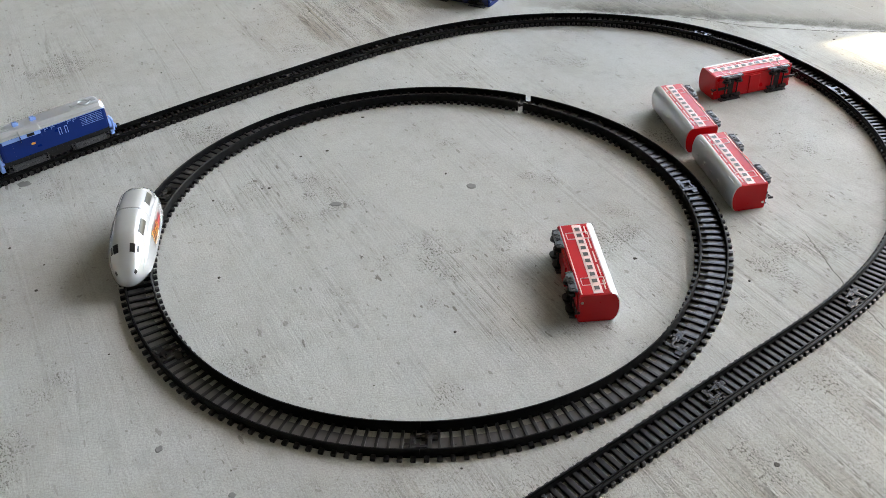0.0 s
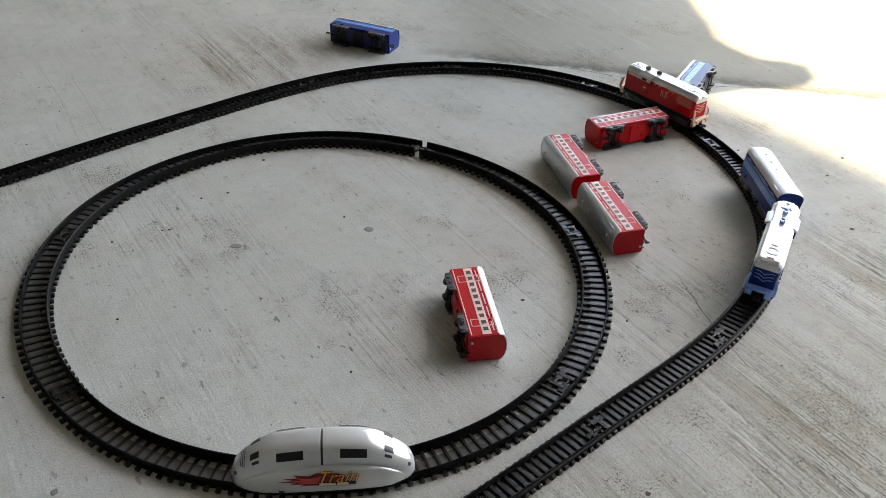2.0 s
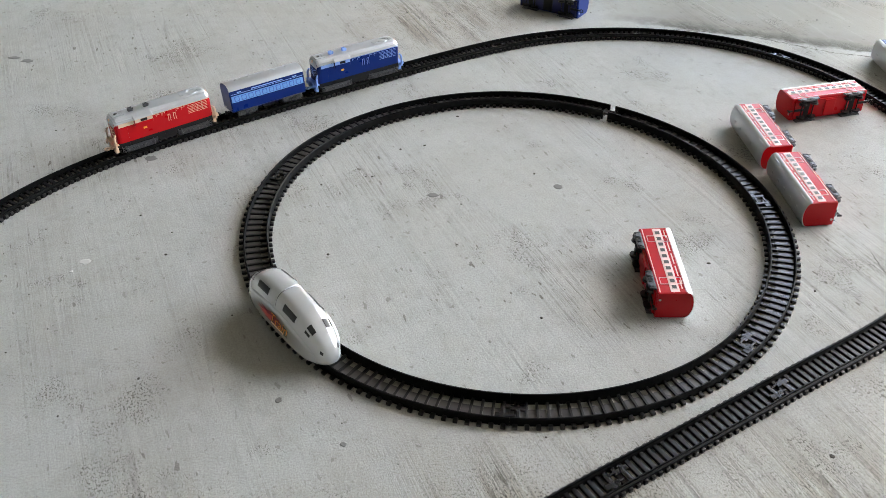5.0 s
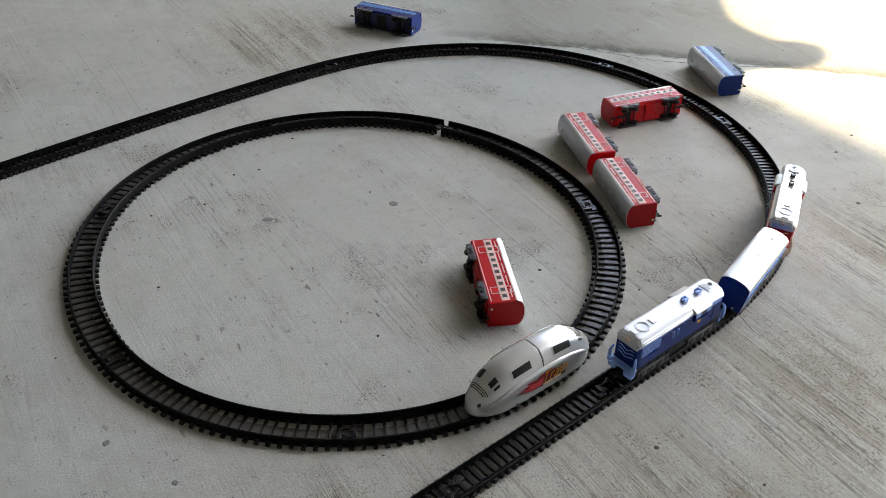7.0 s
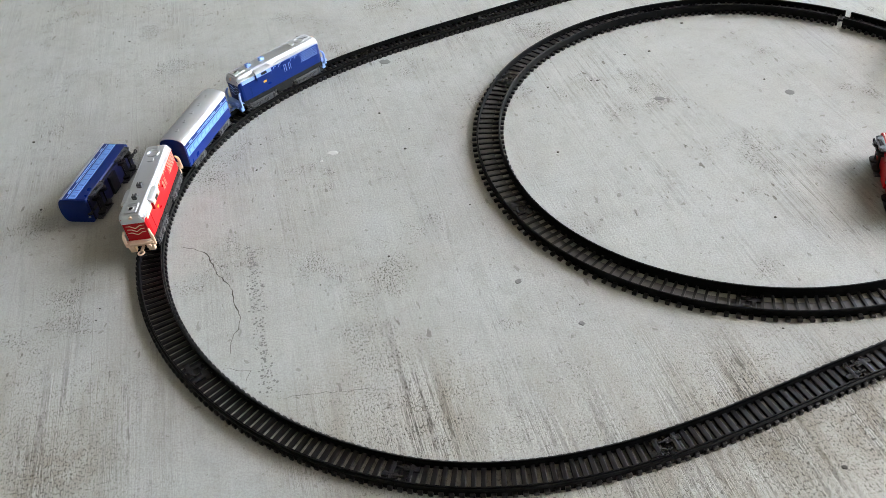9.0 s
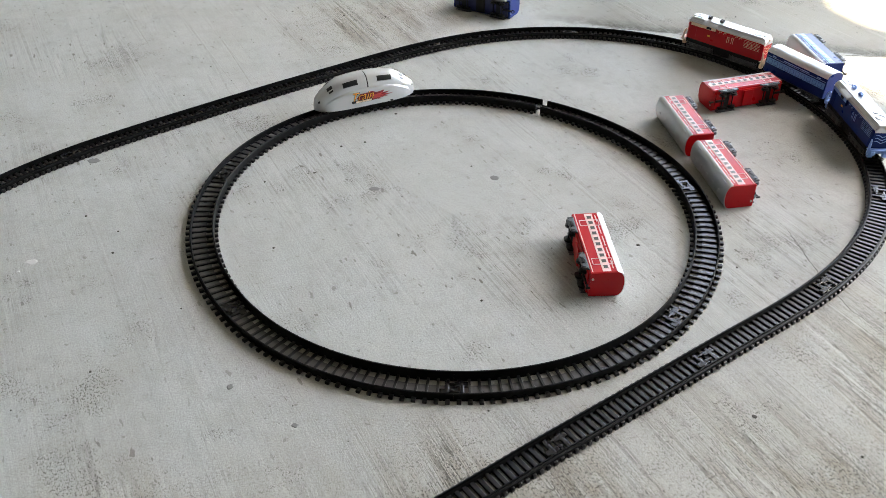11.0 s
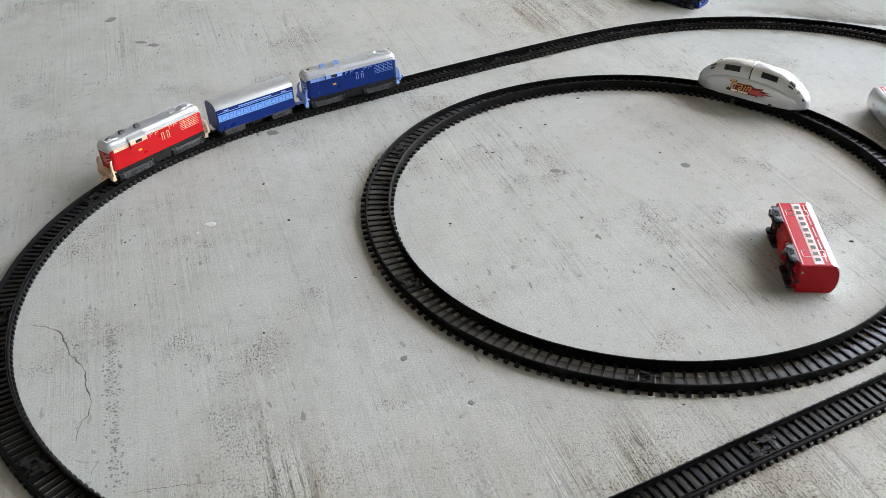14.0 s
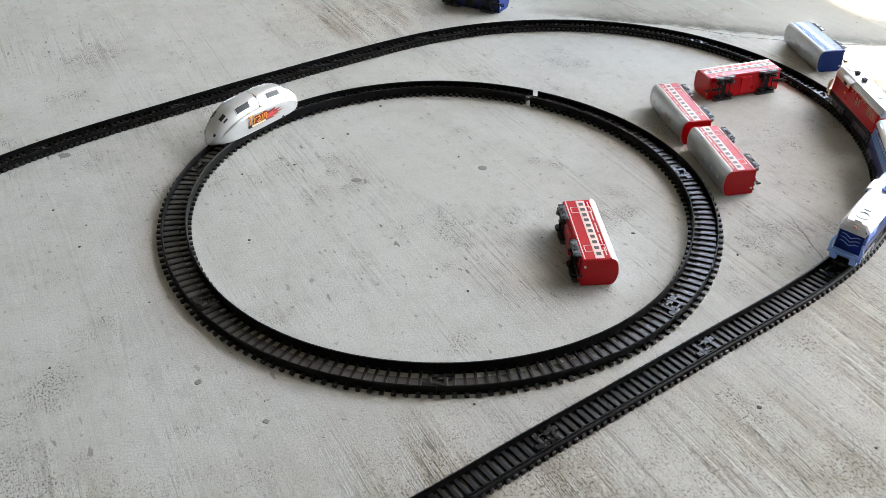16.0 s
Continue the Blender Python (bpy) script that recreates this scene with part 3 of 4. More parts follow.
            for x in (-0.0525, 0.0525):
                box(lines, x - 0.0040, x + 0.0040, y - 0.0003, y + 0.0003, 0.0445, 0.0460)
            part("stripe", lines, M_PALE, body, "sky blue printed stripes")
    part("underframe", shape(box, -hl + 0.004, hl - 0.004, -0.0165, 0.0165, 0.0085, 0.0112, 0.0006), floor_mat, top)
    if not red:
        part("underframe", shape(box, -hl + 0.003, hl - 0.003, -w + 0.0025, w - 0.0025, 0.0098, 0.0112, 0.0004), M_DARK, top, "black underframe")
    part("battery_box", shape(box, -0.010, 0.010, -0.0150, 0.0150, 0.0060 if red else 0.0040, 0.0090, 0.0010), floor_mat if red else M_DARK, top)
    for x in (-0.043, 0.043):
        bogie(top, x)
    for sx in (-1, 1):
        bm = bmesh.new()
        box(bm, sx * 0.060 - 0.006, sx * 0.060 + 0.0125, -0.0022, 0.0022, 0.0065, 0.0090, 0.0006)
        rod(bm, (sx * 0.070, 0, 0.0078), (sx * 0.0765, 0, 0.0078), 0.0016)
        if sx > 0:
            ring(bm, (0.0795, 0, 0.0078), 0.0032, 0.0010, "Z", 14, 6)
        else:
            rod(bm, (-0.0765, 0, 0.0050), (-0.0765, 0, 0.0110), 0.0016)
        part("coupler", bm, M_GLASS, top)
        part("buffer_screw", shape(rod, (sx * (hl + 0.0004), 0.010, 0.0150), (sx * (hl + 0.0016), 0.010, 0.0150), 0.0018), M_STEEL, top)
    return top


def locomotive(name, label, body_mat, trim_mat, vent_mat):
    top = thing(name, label, "toy locomotive", "train")
    hl, w = 0.083, 0.0185
    # body
    side = [(-w, 0.0200), (w, 0.0200), (w, 0.0545), (w - 0.0008, 0.0560), (-w + 0.0008, 0.0560), (-w, 0.0545)]
    body = part("body", shape(loft, side, [(-hl, 0.86, 1), (-hl + 0.0035, 0.97, 1), (-hl + 0.007, 1, 1), (hl - 0.007, 1, 1), (hl - 0.0035, 0.97, 1), (hl, 0.86, 1)]), body_mat, top)
    half = [(0.0191, 0.0543), (0.0191, 0.0562), (0.0181, 0.0568), (0.0181, 0.0584), (0.0168, 0.0592), (0.0146, 0.0622), (0.0126, 0.0636)]
    prof = [(-y, z) for y, z in half] + half[::-1]
    roof = part("roof", shape(loft, prof, [(-hl - 0.001, 0.84, 0.90), (-hl + 0.001, 0.90, 0.965), (-hl + 0.005, 0.985, 0.995), (-hl + 0.009, 1, 1),
                                           (hl - 0.009, 1, 1), (hl - 0.005, 0.985, 0.995), (hl - 0.001, 0.90, 0.965), (hl + 0.001, 0.84, 0.90)]), M_SILVER, top, "silver roof")
    # wide cab towards the rear
    cab = part("cab", shape(loft, [(-0.0222, 0.0440), (0.0222, 0.0440), (0.0222, 0.0575), (-0.0222, 0.0575)], [(-0.050, 0.97, 1), (-0.049, 1, 1), (-0.020, 1, 1), (-0.019, 0.97, 1)]), body_mat, top)
    half = [(0.0230, 0.0560), (0.0230, 0.0576), (0.0212, 0.0592), (0.0165, 0.0612), (0.0120, 0.0628)]
    cr = [(-y, z) for y, z in half] + half[::-1]
    part("cab_roof", shape(loft, cr, [(-0.0508, 0.98, 0.99), (-0.0495, 1, 1), (-0.0195, 1, 1), (-0.0182, 0.98, 0.99)]), M_SILVER, cab)
    for sg in (-1, 1):
        y = sg * 0.0224
        part("cab_band", shape(box, -0.0495, -0.0195, y - 0.0004, y + 0.0004, 0.0498, 0.0560, 0.0002), trim_mat, cab)
        part("cab_window", shape(box, -0.0400, -0.0290, y + sg * 0.0004 - 0.0003, y + sg * 0.0004 + 0.0003, 0.0506, 0.0552, 0.0002), M_GLASS, cab)
        part("badge", shape(box, -0.037, -0.031, sg * 0.0187 - 0.0003, sg * 0.0187 + 0.0003, 0.0345, 0.0378, 0.0002), M_YELLOW, body, "small yellow badge")
        y = sg * (w + 0.0001)
        part("cant_line", shape(box, -0.080, 0.080, sg * 0.0188 - 0.0003, sg * 0.0188 + 0.0003, 0.0532, 0.0538), trim_mat, body)
        part("rear_band", shape(box, -0.0765, -0.0505, y - 0.0003, y + 0.0003, 0.0478, 0.0538, 0.0002), trim_mat, body)
        part("rear_door_line", shape(box, -0.0632, -0.0626, y - 0.0004, y + 0.0004, 0.0230, 0.0478), body_mat, body)
        for k in range(6):
            part("grille_slat", shape(box, 0.042, 0.0765, y - 0.0004, y + 0.0004, 0.0368 + 0.0027 * k, 0.0372 + 0.0027 * k), trim_mat, body)
        for x in (0.0505, 0.0590, 0.0675):
            part("grille_post", shape(box, x - 0.0002, x + 0.0002, y - 0.0003, y + 0.0003, 0.0365, 0.0508), trim_mat, body)
        for x in (0.018, 0.0085):       # bent handrails
            bm = bmesh.new()
            for dx in (-0.0018, 0.0018):
                rod(bm, (x + dx, y + sg * 0.0006, 0.0350), (x + dx, y + sg * 0.0006, 0.0465), 0.00045, seg=6)
            rod(bm, (x - 0.0018, y + sg * 0.0006, 0.0465), (x + 0.0018, y + sg * 0.0006, 0.0465), 0.00045, seg=6)
            part("handrail", bm, trim_mat, body)
        for x in (0.034, 0.025, 0.000, -0.010):
            bm = bmesh.new()
            box(bm, x - 0.003, x + 0.003, y - 0.0003, y + 0.0003, 0.0510, 0.0516)
            box(bm, x - 0.003, x - 0.0024, y - 0.0003, y + 0.0003, 0.0480, 0.0516)
            part("door_outline", bm, trim_mat, body)
    # roof fittings
    bm = bmesh.new()
    ring(bm, (0.059, 0, 0.0640), 0.0088, 0.0006, "Z", 28, 6)
    ring(bm, (0.059, 0, 0.0640), 0.0070, 0.0004, "Z", 28, 6)
    part("fan_ring", bm, M_SILVER, roof)
    for x in (0.041, 0.0735):
        part("roof_plate", shape(box, x - 0.003, x + 0.003, -0.0045, 0.0045, 0.0632, 0.0650, 0.0004), M_SILVER, roof)
    for x in (-0.0205, -0.0470):        # bracket horns: two cheeks with a bar between
        bm = bmesh.new()
        box(bm, x - 0.0040, x + 0.0040, -0.0032, 0.0032, 0.0630, 0.0652, 0.0005)
        for sg in (-1, 1):
            box(bm, x - 0.0036, x + 0.0036, sg * 0.0027 - 0.0008, sg * 0.0027 + 0.0008, 0.0645, 0.0688, 0.0004)
        box(bm, x - 0.0036, x - 0.0018, -0.0030, 0.0030, 0.0668, 0.0692, 0.0004)
        rod(bm, (x + 0.0012, 0, 0.0660), (x + 0.0052, 0, 0.0660), 0.0013, 0.0019, 10)
        part("roof_horn", bm, vent_mat, roof)
    part("nose_plate", shape(box, -0.0800, -0.0590, -0.0085, 0.0085, 0.0630, 0.0648, 0.0008), M_SILVER, roof)
    bm = bmesh.new()
    ring(bm, (-0.0720, 0, 0.0650), 0.0036, 0.0006, "Z", 20, 6)
    part("hole_rim", bm, M_SILVER, roof)
    # solid black disc on the plate, its colour giving the hole's dark inside
    part("screw_hole", shape(rod, (-0.0720, 0, 0.0638), (-0.0720, 0, 0.0651), 0.0033, None, 18), M_GLASS, roof, "round black disc painted as the dark of a screw hole")
    for k in range(4):
        part("nose_slat", shape(box, -0.0665 + 0.0019 * k, -0.0656 + 0.0019 * k, -0.0070, 0.0070, 0.0647, 0.0653), M_SILVER, roof)
    for sg in (-1, 1):      # raised walkway lines along the roof's edge
        part("roof_rib", shape(box, -0.0180, 0.0760, sg * 0.0137 - 0.0004, sg * 0.0137 + 0.0004, 0.0626, 0.0637, 0.0002), M_SILVER, roof)
    # ends: chevrons, windscreen, lamp, pilot with buffers
    for sx in (-1, 1):
        xe = sx * (hl + 0.0002)
        for k, z in enumerate((0.0330, 0.0385, 0.0440)):
            bm = bmesh.new()
            for sg in (-1, 1):
                rod(bm, (xe, 0, z - 0.004), (xe, sg * 0.0070, z), 0.00065, seg=6)
                rod(bm, (xe, sg * 0.0070, z), (xe - sx * 0.0012, sg * 0.0160, z), 0.00065, seg=6)
            part("chevron", bm, trim_mat, body)
        bm = bmesh.new()
        box(bm, xe - 0.0006, xe + 0.0006, -0.0150, -0.0012, 0.0488, 0.0532, 0.0003)
        box(bm, xe - 0.0006, xe + 0.0006, 0.0012, 0.0150, 0.0488, 0.0532, 0.0003)
        part("windscreen", bm, M_GLASS, body)
        part("headlamp", shape(rod, (sx * (hl - 0.002), 0, 0.0580), (sx * (hl + 0.0022), 0, 0.0580), 0.0024, None, 14), M_CREAM, roof, "small cream headlamp")
        bm = bmesh.new()
        box(bm, sx * 0.087 - 0.0012, sx * 0.087 + 0.0012, -0.0200, 0.0200, 0.0130, 0.0190, 0.0006)
        box(bm, sx * 0.0865 - 0.0055, sx * 0.0865 + 0.0045, -0.0195, 0.0195, 0.0182, 0.0196, 0.0004)
        for sg in (-1, 1):
            y = sg * 0.0195
            box(bm, sx * 0.0878 - 0.0014, sx * 0.0878 + 0.0014, y - 0.0021, y + 0.0021, 0.0130, 0.0305, 0.0008)
            rod(bm, (sx * 0.0878, y, 0.0295), (sx * 0.0868, y - sg * 0.0008, 0.0345), 0.0021, 0.0017, 10)
            rod(bm, (sx * 0.0868, y - sg * 0.0008, 0.0340), (sx * 0.0842, y - sg * 0.0022, 0.0378), 0.0017, 0.0014, 10)
            rod(bm, (sx * 0.0905, y, 0.0200), (sx * 0.0905, y - sg * 0.0080, 0.0235), 0.0009, seg=8)
            box(bm, sx * 0.0860 - 0.0040, sx * 0.0860 + 0.0020, sg * 0.0130 - 0.0045, sg * 0.0130 + 0.0045, 0.0050, 0.0140, 0.0008)
        part("pilot", bm, trim_mat, top)
        for sg in (-1, 1):
            bm = bmesh.new()
            rod(bm, (sx * 0.088, sg * 0.0125, 0.0155), (sx * 0.0935, sg * 0.0125, 0.0155), 0.0016)
            rod(bm, (sx * 0.0926, sg * 0.0125, 0.0155), (sx * 0.0942, sg * 0.0125, 0.0155), 0.0036, 0.0032, 14)
            part("buffer", bm, trim_mat, top)
        bm = bmesh.new()
        rod(bm, (sx * 0.084, 0, 0.0090), (sx * 0.0955, 0, 0.0090), 0.0022)
        ring(bm, (sx * 0.0985, 0, 0.0090), 0.0038, 0.0014, "Z", 18, 8)
        part("coupler", bm, trim_mat if sx < 0 else M_GLASS, top)
    # dark frame with tanks and steps
    bm = bmesh.new()
    box(bm, -0.082, 0.082, -0.0180, 0.0180, 0.0105, 0.0203, 0.0006)
    for k in range(9):
        box(bm, -0.074 + 0.0175 * k, -0.064 + 0.0175 * k, -0.0186, 0.0186, 0.0125, 0.0185, 0.0004)
    box(bm, -0.016, 0.016, -0.0175, 0.0175, 0.0040, 0.0120, 0.0015)
    part("frame", bm, M_DARK, top)
    for sg in (-1, 1):
        for x in (-0.022, 0.022, -0.075, 0.075):
            bm = bmesh.new()
            for dx in (-0.003, 0.003):
                box(bm, x + dx - 0.0005, x + dx + 0.0005, sg * 0.0192 - 0.0006, sg * 0.0192 + 0.0006, 0.0030, 0.0140)
            for z in (0.0040, 0.0075, 0.0110):
                box(bm, x - 0.003, x + 0.003, sg * 0.0192 - 0.0008, sg * 0.0192 + 0.0008, z, z + 0.0008)
            part("step_ladder", bm, M_BOGIE, top)
    for x in (-0.048, 0.048):
        bogie(top, x, length=0.050, side=0.0195, axles=(-0.0165, 0.0, 0.0165))
    return top


# streamlined engine of the round track
ENG_L = 0.097


def engine_h(x):
    s = min(abs(x) / ENG_L, 1.0)
    body_h = 0.0545 - 0.0040 * (s / 0.5) ** 2
    if s > 0.45:
        u = (s - 0.45) / 0.55
        body_h = 0.05126 - 0.0345 * u**1.55
        if s > 0.92:
            body_h *= math.sqrt(max(0.0, 1 - ((s - 0.92) / 0.08) ** 2)) * 0.75 + 0.25
    return body_h


def engine_w(x):
    s = min(abs(x) / ENG_L, 1.0)
    return 0.0248 * (1 - s**4.2) ** 0.5 + 0.0012


def engine_pt(x, a, lift=0.0):
    """A point of the shell at x and angle a (0: right foot, pi/2: ridge, pi: left foot)."""
    w, h = engine_w(x) + lift, engine_h(x) + lift
    c, s = math.cos(a), math.sin(a)
    y = -math.copysign(abs(c) ** 0.62, c) * w
    return Vector((x, y, max(0.0, s) ** 0.80 * h))


def shell(bm, x0, x1, a0, a1, nx, na, lift, thick=0.0):
    outer = [[bm.verts.new(engine_pt(x0 + (x1 - x0) * i / nx, a0 + (a1 - a0) * j / na, lift)) for j in range(na + 1)] for i in range(nx + 1)]
    for i in range(nx):
        for j in range(na):
            bm.faces.new((outer[i][j], outer[i + 1][j], outer[i + 1][j + 1], outer[i][j + 1]))
    if thick:
        inner = [[bm.verts.new(engine_pt(x0 + (x1 - x0) * i / nx, a0 + (a1 - a0) * j / na, lift - thick)) for j in range(na + 1)] for i in range(nx + 1)]
        rim = [(i, 0) for i in range(nx)] + [(nx, j) for j in range(na)] + [(i, na) for i in range(nx, 0, -1)] + [(0, j) for j in range(na, 0, -1)]
        for p, q in zip(rim, rim[1:] + rim[:1]):
            bm.faces.new((outer[p[0]][p[1]], inner[p[0]][p[1]], inner[q[0]][q[1]], outer[q[0]][q[1]]))
    bmesh.ops.recalc_face_normals(bm, faces=bm.faces)


def side_angle(x, z, sg):
    """The angle at which the shell reaches the height z."""
    a = math.asin(min(1.0, (z / engine_h(x)) ** (1 / 0.80)))
    return a if sg < 0 else math.pi - a


def decal(bm, outline, sg, lift):
    """A flat print (x, z) laid onto the shell's side."""
    vs = [bm.verts.new(engine_pt(x, side_angle(x, z, sg), lift)) for x, z in outline]
    f = bm.faces.new(vs)
    f.normal_update()
    bmesh.ops.triangulate(bm, faces=[f], ngon_method="EAR_CLIP")


def text_mesh(word, size, grow):
    cu = bpy.data.curves.new("lettering", "FONT")
    cu.offset = grow
    cu.body, cu.size, cu.align_x, cu.shear = word, size, "CENTER", 0.4
    ob = bpy.data.objects.new("lettering", cu)
    scene.collection.objects.link(ob)
    me = bpy.data.meshes.new_from_object(ob.evaluated_get(bpy.context.evaluated_depsgraph_get()))
    bpy.data.objects.remove(ob)
    return me


def engine():
    top = thing("streamlined_engine", "pearl white streamlined toy train engine with red flame print", "toy locomotive", "")
    half = []
    for x0, x1 in ((-ENG_L, -0.0012), (0.0012, ENG_L)):
        bm = bmesh.new()
        xs = [x0 + (x1 - x0) * (0.5 - 0.5 * math.cos(math.pi * i / 44)) for i in range(45)]
        rows = [[bm.verts.new(engine_pt(x, math.pi * j / 32)) for j in range(33)] for x in xs]
        for p, q in zip(rows, rows[1:]):
            for j in range(32):
                bm.faces.new((p[j], q[j], q[j + 1], p[j + 1]))
            bm.faces.new((p[0], p[32], q[32], q[0]))
        bm.faces.new(rows[0])
        bm.faces.new(rows[-1][::-1])
        bmesh.ops.remove_doubles(bm, verts=bm.verts, dist=0.00002)
        bmesh.ops.recalc_face_normals(bm, faces=bm.faces)
        half.append(part("body_shell", bm, M_WHITE, top, smooth=True))
    bm = bmesh.new()
    loft(bm, [tuple(engine_pt(0, math.pi * j / 24, -0.0012).yz) for j in range(25)], [(-0.0013, 1, 1), (0.0013, 1, 1)])
    part("seam", bm, M_GLASS, top, "dark seam between the two body halves")
    for k, sh in enumerate(half):
        sx = (-1, 1)[k]
        for sg in (-1, 1):
            for mat_, grow, lift in ((M_WHITE, 0.0014, 0.0003), (M_GLASS, 0.0, 0.0006)):
                a0, a1 = 0.80 - grow * 14, 1.10 + grow * 14
                if sg > 0:
                    a0, a1 = math.pi - a1, math.pi - a0
                xa, xb = sorted((sx * (0.0185 - grow), sx * (0.0460 + grow)))
                part("side_window" if mat_ is M_GLASS else "window_frame", shape(shell, xa, xb, a0, a1, 14, 8, lift + 0.0004, 0.0016), mat_, sh)
            # windscreens and quarter lights on the nose
            for a0, a1, xa, xb in ((1.14, 1.42, 0.0640, 0.0735), (0.90, 1.03, 0.0640, 0.0715)):
                if sg > 0:
                    a0, a1 = math.pi - a1, math.pi - a0
                p, q = sorted((sx * xa, sx * xb))
                part("windscreen", shape(shell, p, q, a0, a1, 4, 4, 0.0006, 0.0012), M_GLASS, sh)
            a0, a1 = (0.62, 0.86) if sg < 0 else (math.pi - 0.86, math.pi - 0.62)
            p, q = sorted((sx * 0.0885, sx * 0.0915))
            part("headlamp", shape(shell, p, q, a0, a1, 3, 3, 0.0005, 0.0010), M_GLASS, sh, "small black headlamp")
        for j, x in enumerate((0.0795, 0.0815, 0.0835) if sx > 0 else ()):
            p, q = sorted((sx * x, sx * (x + 0.0007)))
            part("grille_line", shape(shell, p, q, 0.9 + 0.08 * j, math.pi - 0.9 - 0.08 * j, 1, 10, 0.0004, 0.0008), M_GLASS, sh)
    # raised side panels under an arched edge, with flame print and lettering
    for sg in (-1, 1):
        bm = bmesh.new()
        grid = []
        for i in range(41):
            x = -0.084 + 0.168 * i / 40
            edge = min(0.0305 * (1 - (abs(x) / 0.0855) ** 2.6) ** 0.6 + 0.004, engine_h(x) * 0.86)
            grid.append([bm.verts.new(engine_pt(x, side_angle(x, 0.0005 + (edge - 0.0005) * (j / 7.4 if j < 8 else 1.0), sg), 0.0017 * min(1, i / 3, (40 - i) / 3) if j < 8 else -0.0004)) for j in range(9)])
        for p, q in zip(grid, grid[1:]):
            for j in range(8):
                bm.faces.new((p[j], q[j], q[j + 1], p[j + 1]))
        bmesh.ops.recalc_face_normals(bm, faces=bm.faces)
        part("side_panel", bm, M_WHITE, top, smooth=True)
        for mat_, lift, pts, nm in (
            (M_FLAME, 0.0021, [(-0.020, 0.0110), (0.002, 0.0092), (0.014, 0.0098), (0.024, 0.0090), (0.019, 0.0116), (0.036, 0.0118), (0.028, 0.0138), (0.047, 0.0158), (0.030, 0.0172),
                               (0.041, 0.0202), (0.026, 0.0204), (0.030, 0.0246), (0.014, 0.0226), (0.006, 0.0262), (-0.006, 0.0244), (-0.016, 0.0250), (-0.024, 0.0180)], "flame_print"),
            (M_EMBER, 0.0024, [(0.006, 0.0118), (0.016, 0.0124), (0.030, 0.0130), (0.020, 0.0148), (0.038, 0.0162), (0.022, 0.0176), (0.027, 0.0206), (0.012, 0.0190), (0.002, 0.0215), (0.004, 0.0160)], "flame_core"),
            (M_GLASS, 0.0025, [(-0.034, 0.0092), (0.004, 0.0092), (0.007, 0.0112), (0.002, 0.0136), (-0.034, 0.0136)], "print_shadow"),
        ):
            bm = bmesh.new()
            decal(bm, pts, sg, lift)
            part(nm, bm, mat_, top)
        for dx, dz, lift, grow, mat_, nm in ((0.0, -0.0002, 0.0028, 0.0006, M_GLASS, "lettering_shadow"), (0.0, 0.0, 0.0032, 0.0, M_GOLD, "lettering")):
            me = text_mesh("Train", 0.0200, grow)
            for v in me.vertices:
                x = (v.co.x if sg < 0 else -v.co.x) - 0.014 + dx
                v.co = engine_pt(x, side_angle(x, 0.0138 + v.co.y + dz, sg), lift)
            part_of(nm, me, mat_, top, "gold-orange printed word with a black outline" if nm == "lettering" else "")
        bm = bmesh.new()
        for x0, x1 in ((-0.026, -0.014), (-0.013, 0.004)):
            decal(bm, [(x0, 0.0098), (x1, 0.0098), (x1, 0.0128), (x0, 0.0128)], sg, 0.0030)
        part("small_print", bm, M_CREAM, top)
    bm = bmesh.new()
    box(bm, -0.080, 0.080, -0.0150, 0.0150, -0.0045, 0.0010, 0.0010)
    part("chassis", bm, M_DARK, top)
    for x in (-0.052, 0.052):
        for sg in (-1, 1):
            part_of("wheel", WHEEL, M_GLASS, top, m=pose(x, sg * 0.0135, -0.0005, 0, 0, 0 if sg > 0 else 180))
    for sg in (-1, 1):
        part("foot_clip", shape(box, 0.040, 0.046, sg * 0.0262 - 0.0012, sg * 0.0262 + 0.0012, -0.0015, 0.0035, 0.0004), M_GLASS, top)
    return top


white_engine = engine()
blue_loco = locomotive("diesel_locomotive", "deep blue toy diesel locomotive with silver roof and pale blue buffers", M_BLUE, M_PALE, M_PALE)
red_loco = locomotive("diesel_locomotive", "red toy diesel locomotive with silver roof and cream buffers", M_RED, M_CREAM, M_BOGIE)
blue_coach = coach("passenger_car", "dark blue toy passenger car with silver roof running on the track", "train", M_BLUE, M_BAND, M_BAND, M_NAVY, False)

HALF_LYING = COACH_W + 0.0008


def lying(x, y, a, roof_left=True):
    """A car on its side: (x, y) the middle of its body's upper bottom edge, a the way it points, roof to its left or right."""
    side = a + (90 if roof_left else -90)
    o = Vector((x, y, HALF_LYING)) - Vector((math.cos(radians(side)), math.sin(radians(side)), 0)) * 0.0118
    return pose(o.x, o.y, o.z, 0, 0, a) @ pose(0, 0, 0, -90 if roof_left else 90)


fallen = copy_thing(blue_coach, lying(0.728, 0.538, 98.8))
tagged(fallen, "blue toy passenger car with silver roof tipped onto its side")
ob = copy_thing(blue_coach, lying(0.048, 0.792, -28.3))
tagged(ob, "blue toy passenger car on its side with its wheels showing", group="fallen cars")
ob = copy_thing(blue_coach, lying(-0.903, -0.284, 95.5))
tagged(ob, "blue toy passenger car lying on its side beside the track bend", group="fallen cars")
red_coach = coach("passenger_car", "red toy passenger car lying on its side inside the round track", "fallen cars", M_RED, M_PINK, M_GREY, M_RED, True)
red_coach.matrix_basis = lying(0.184, -0.126, 95.7, False)
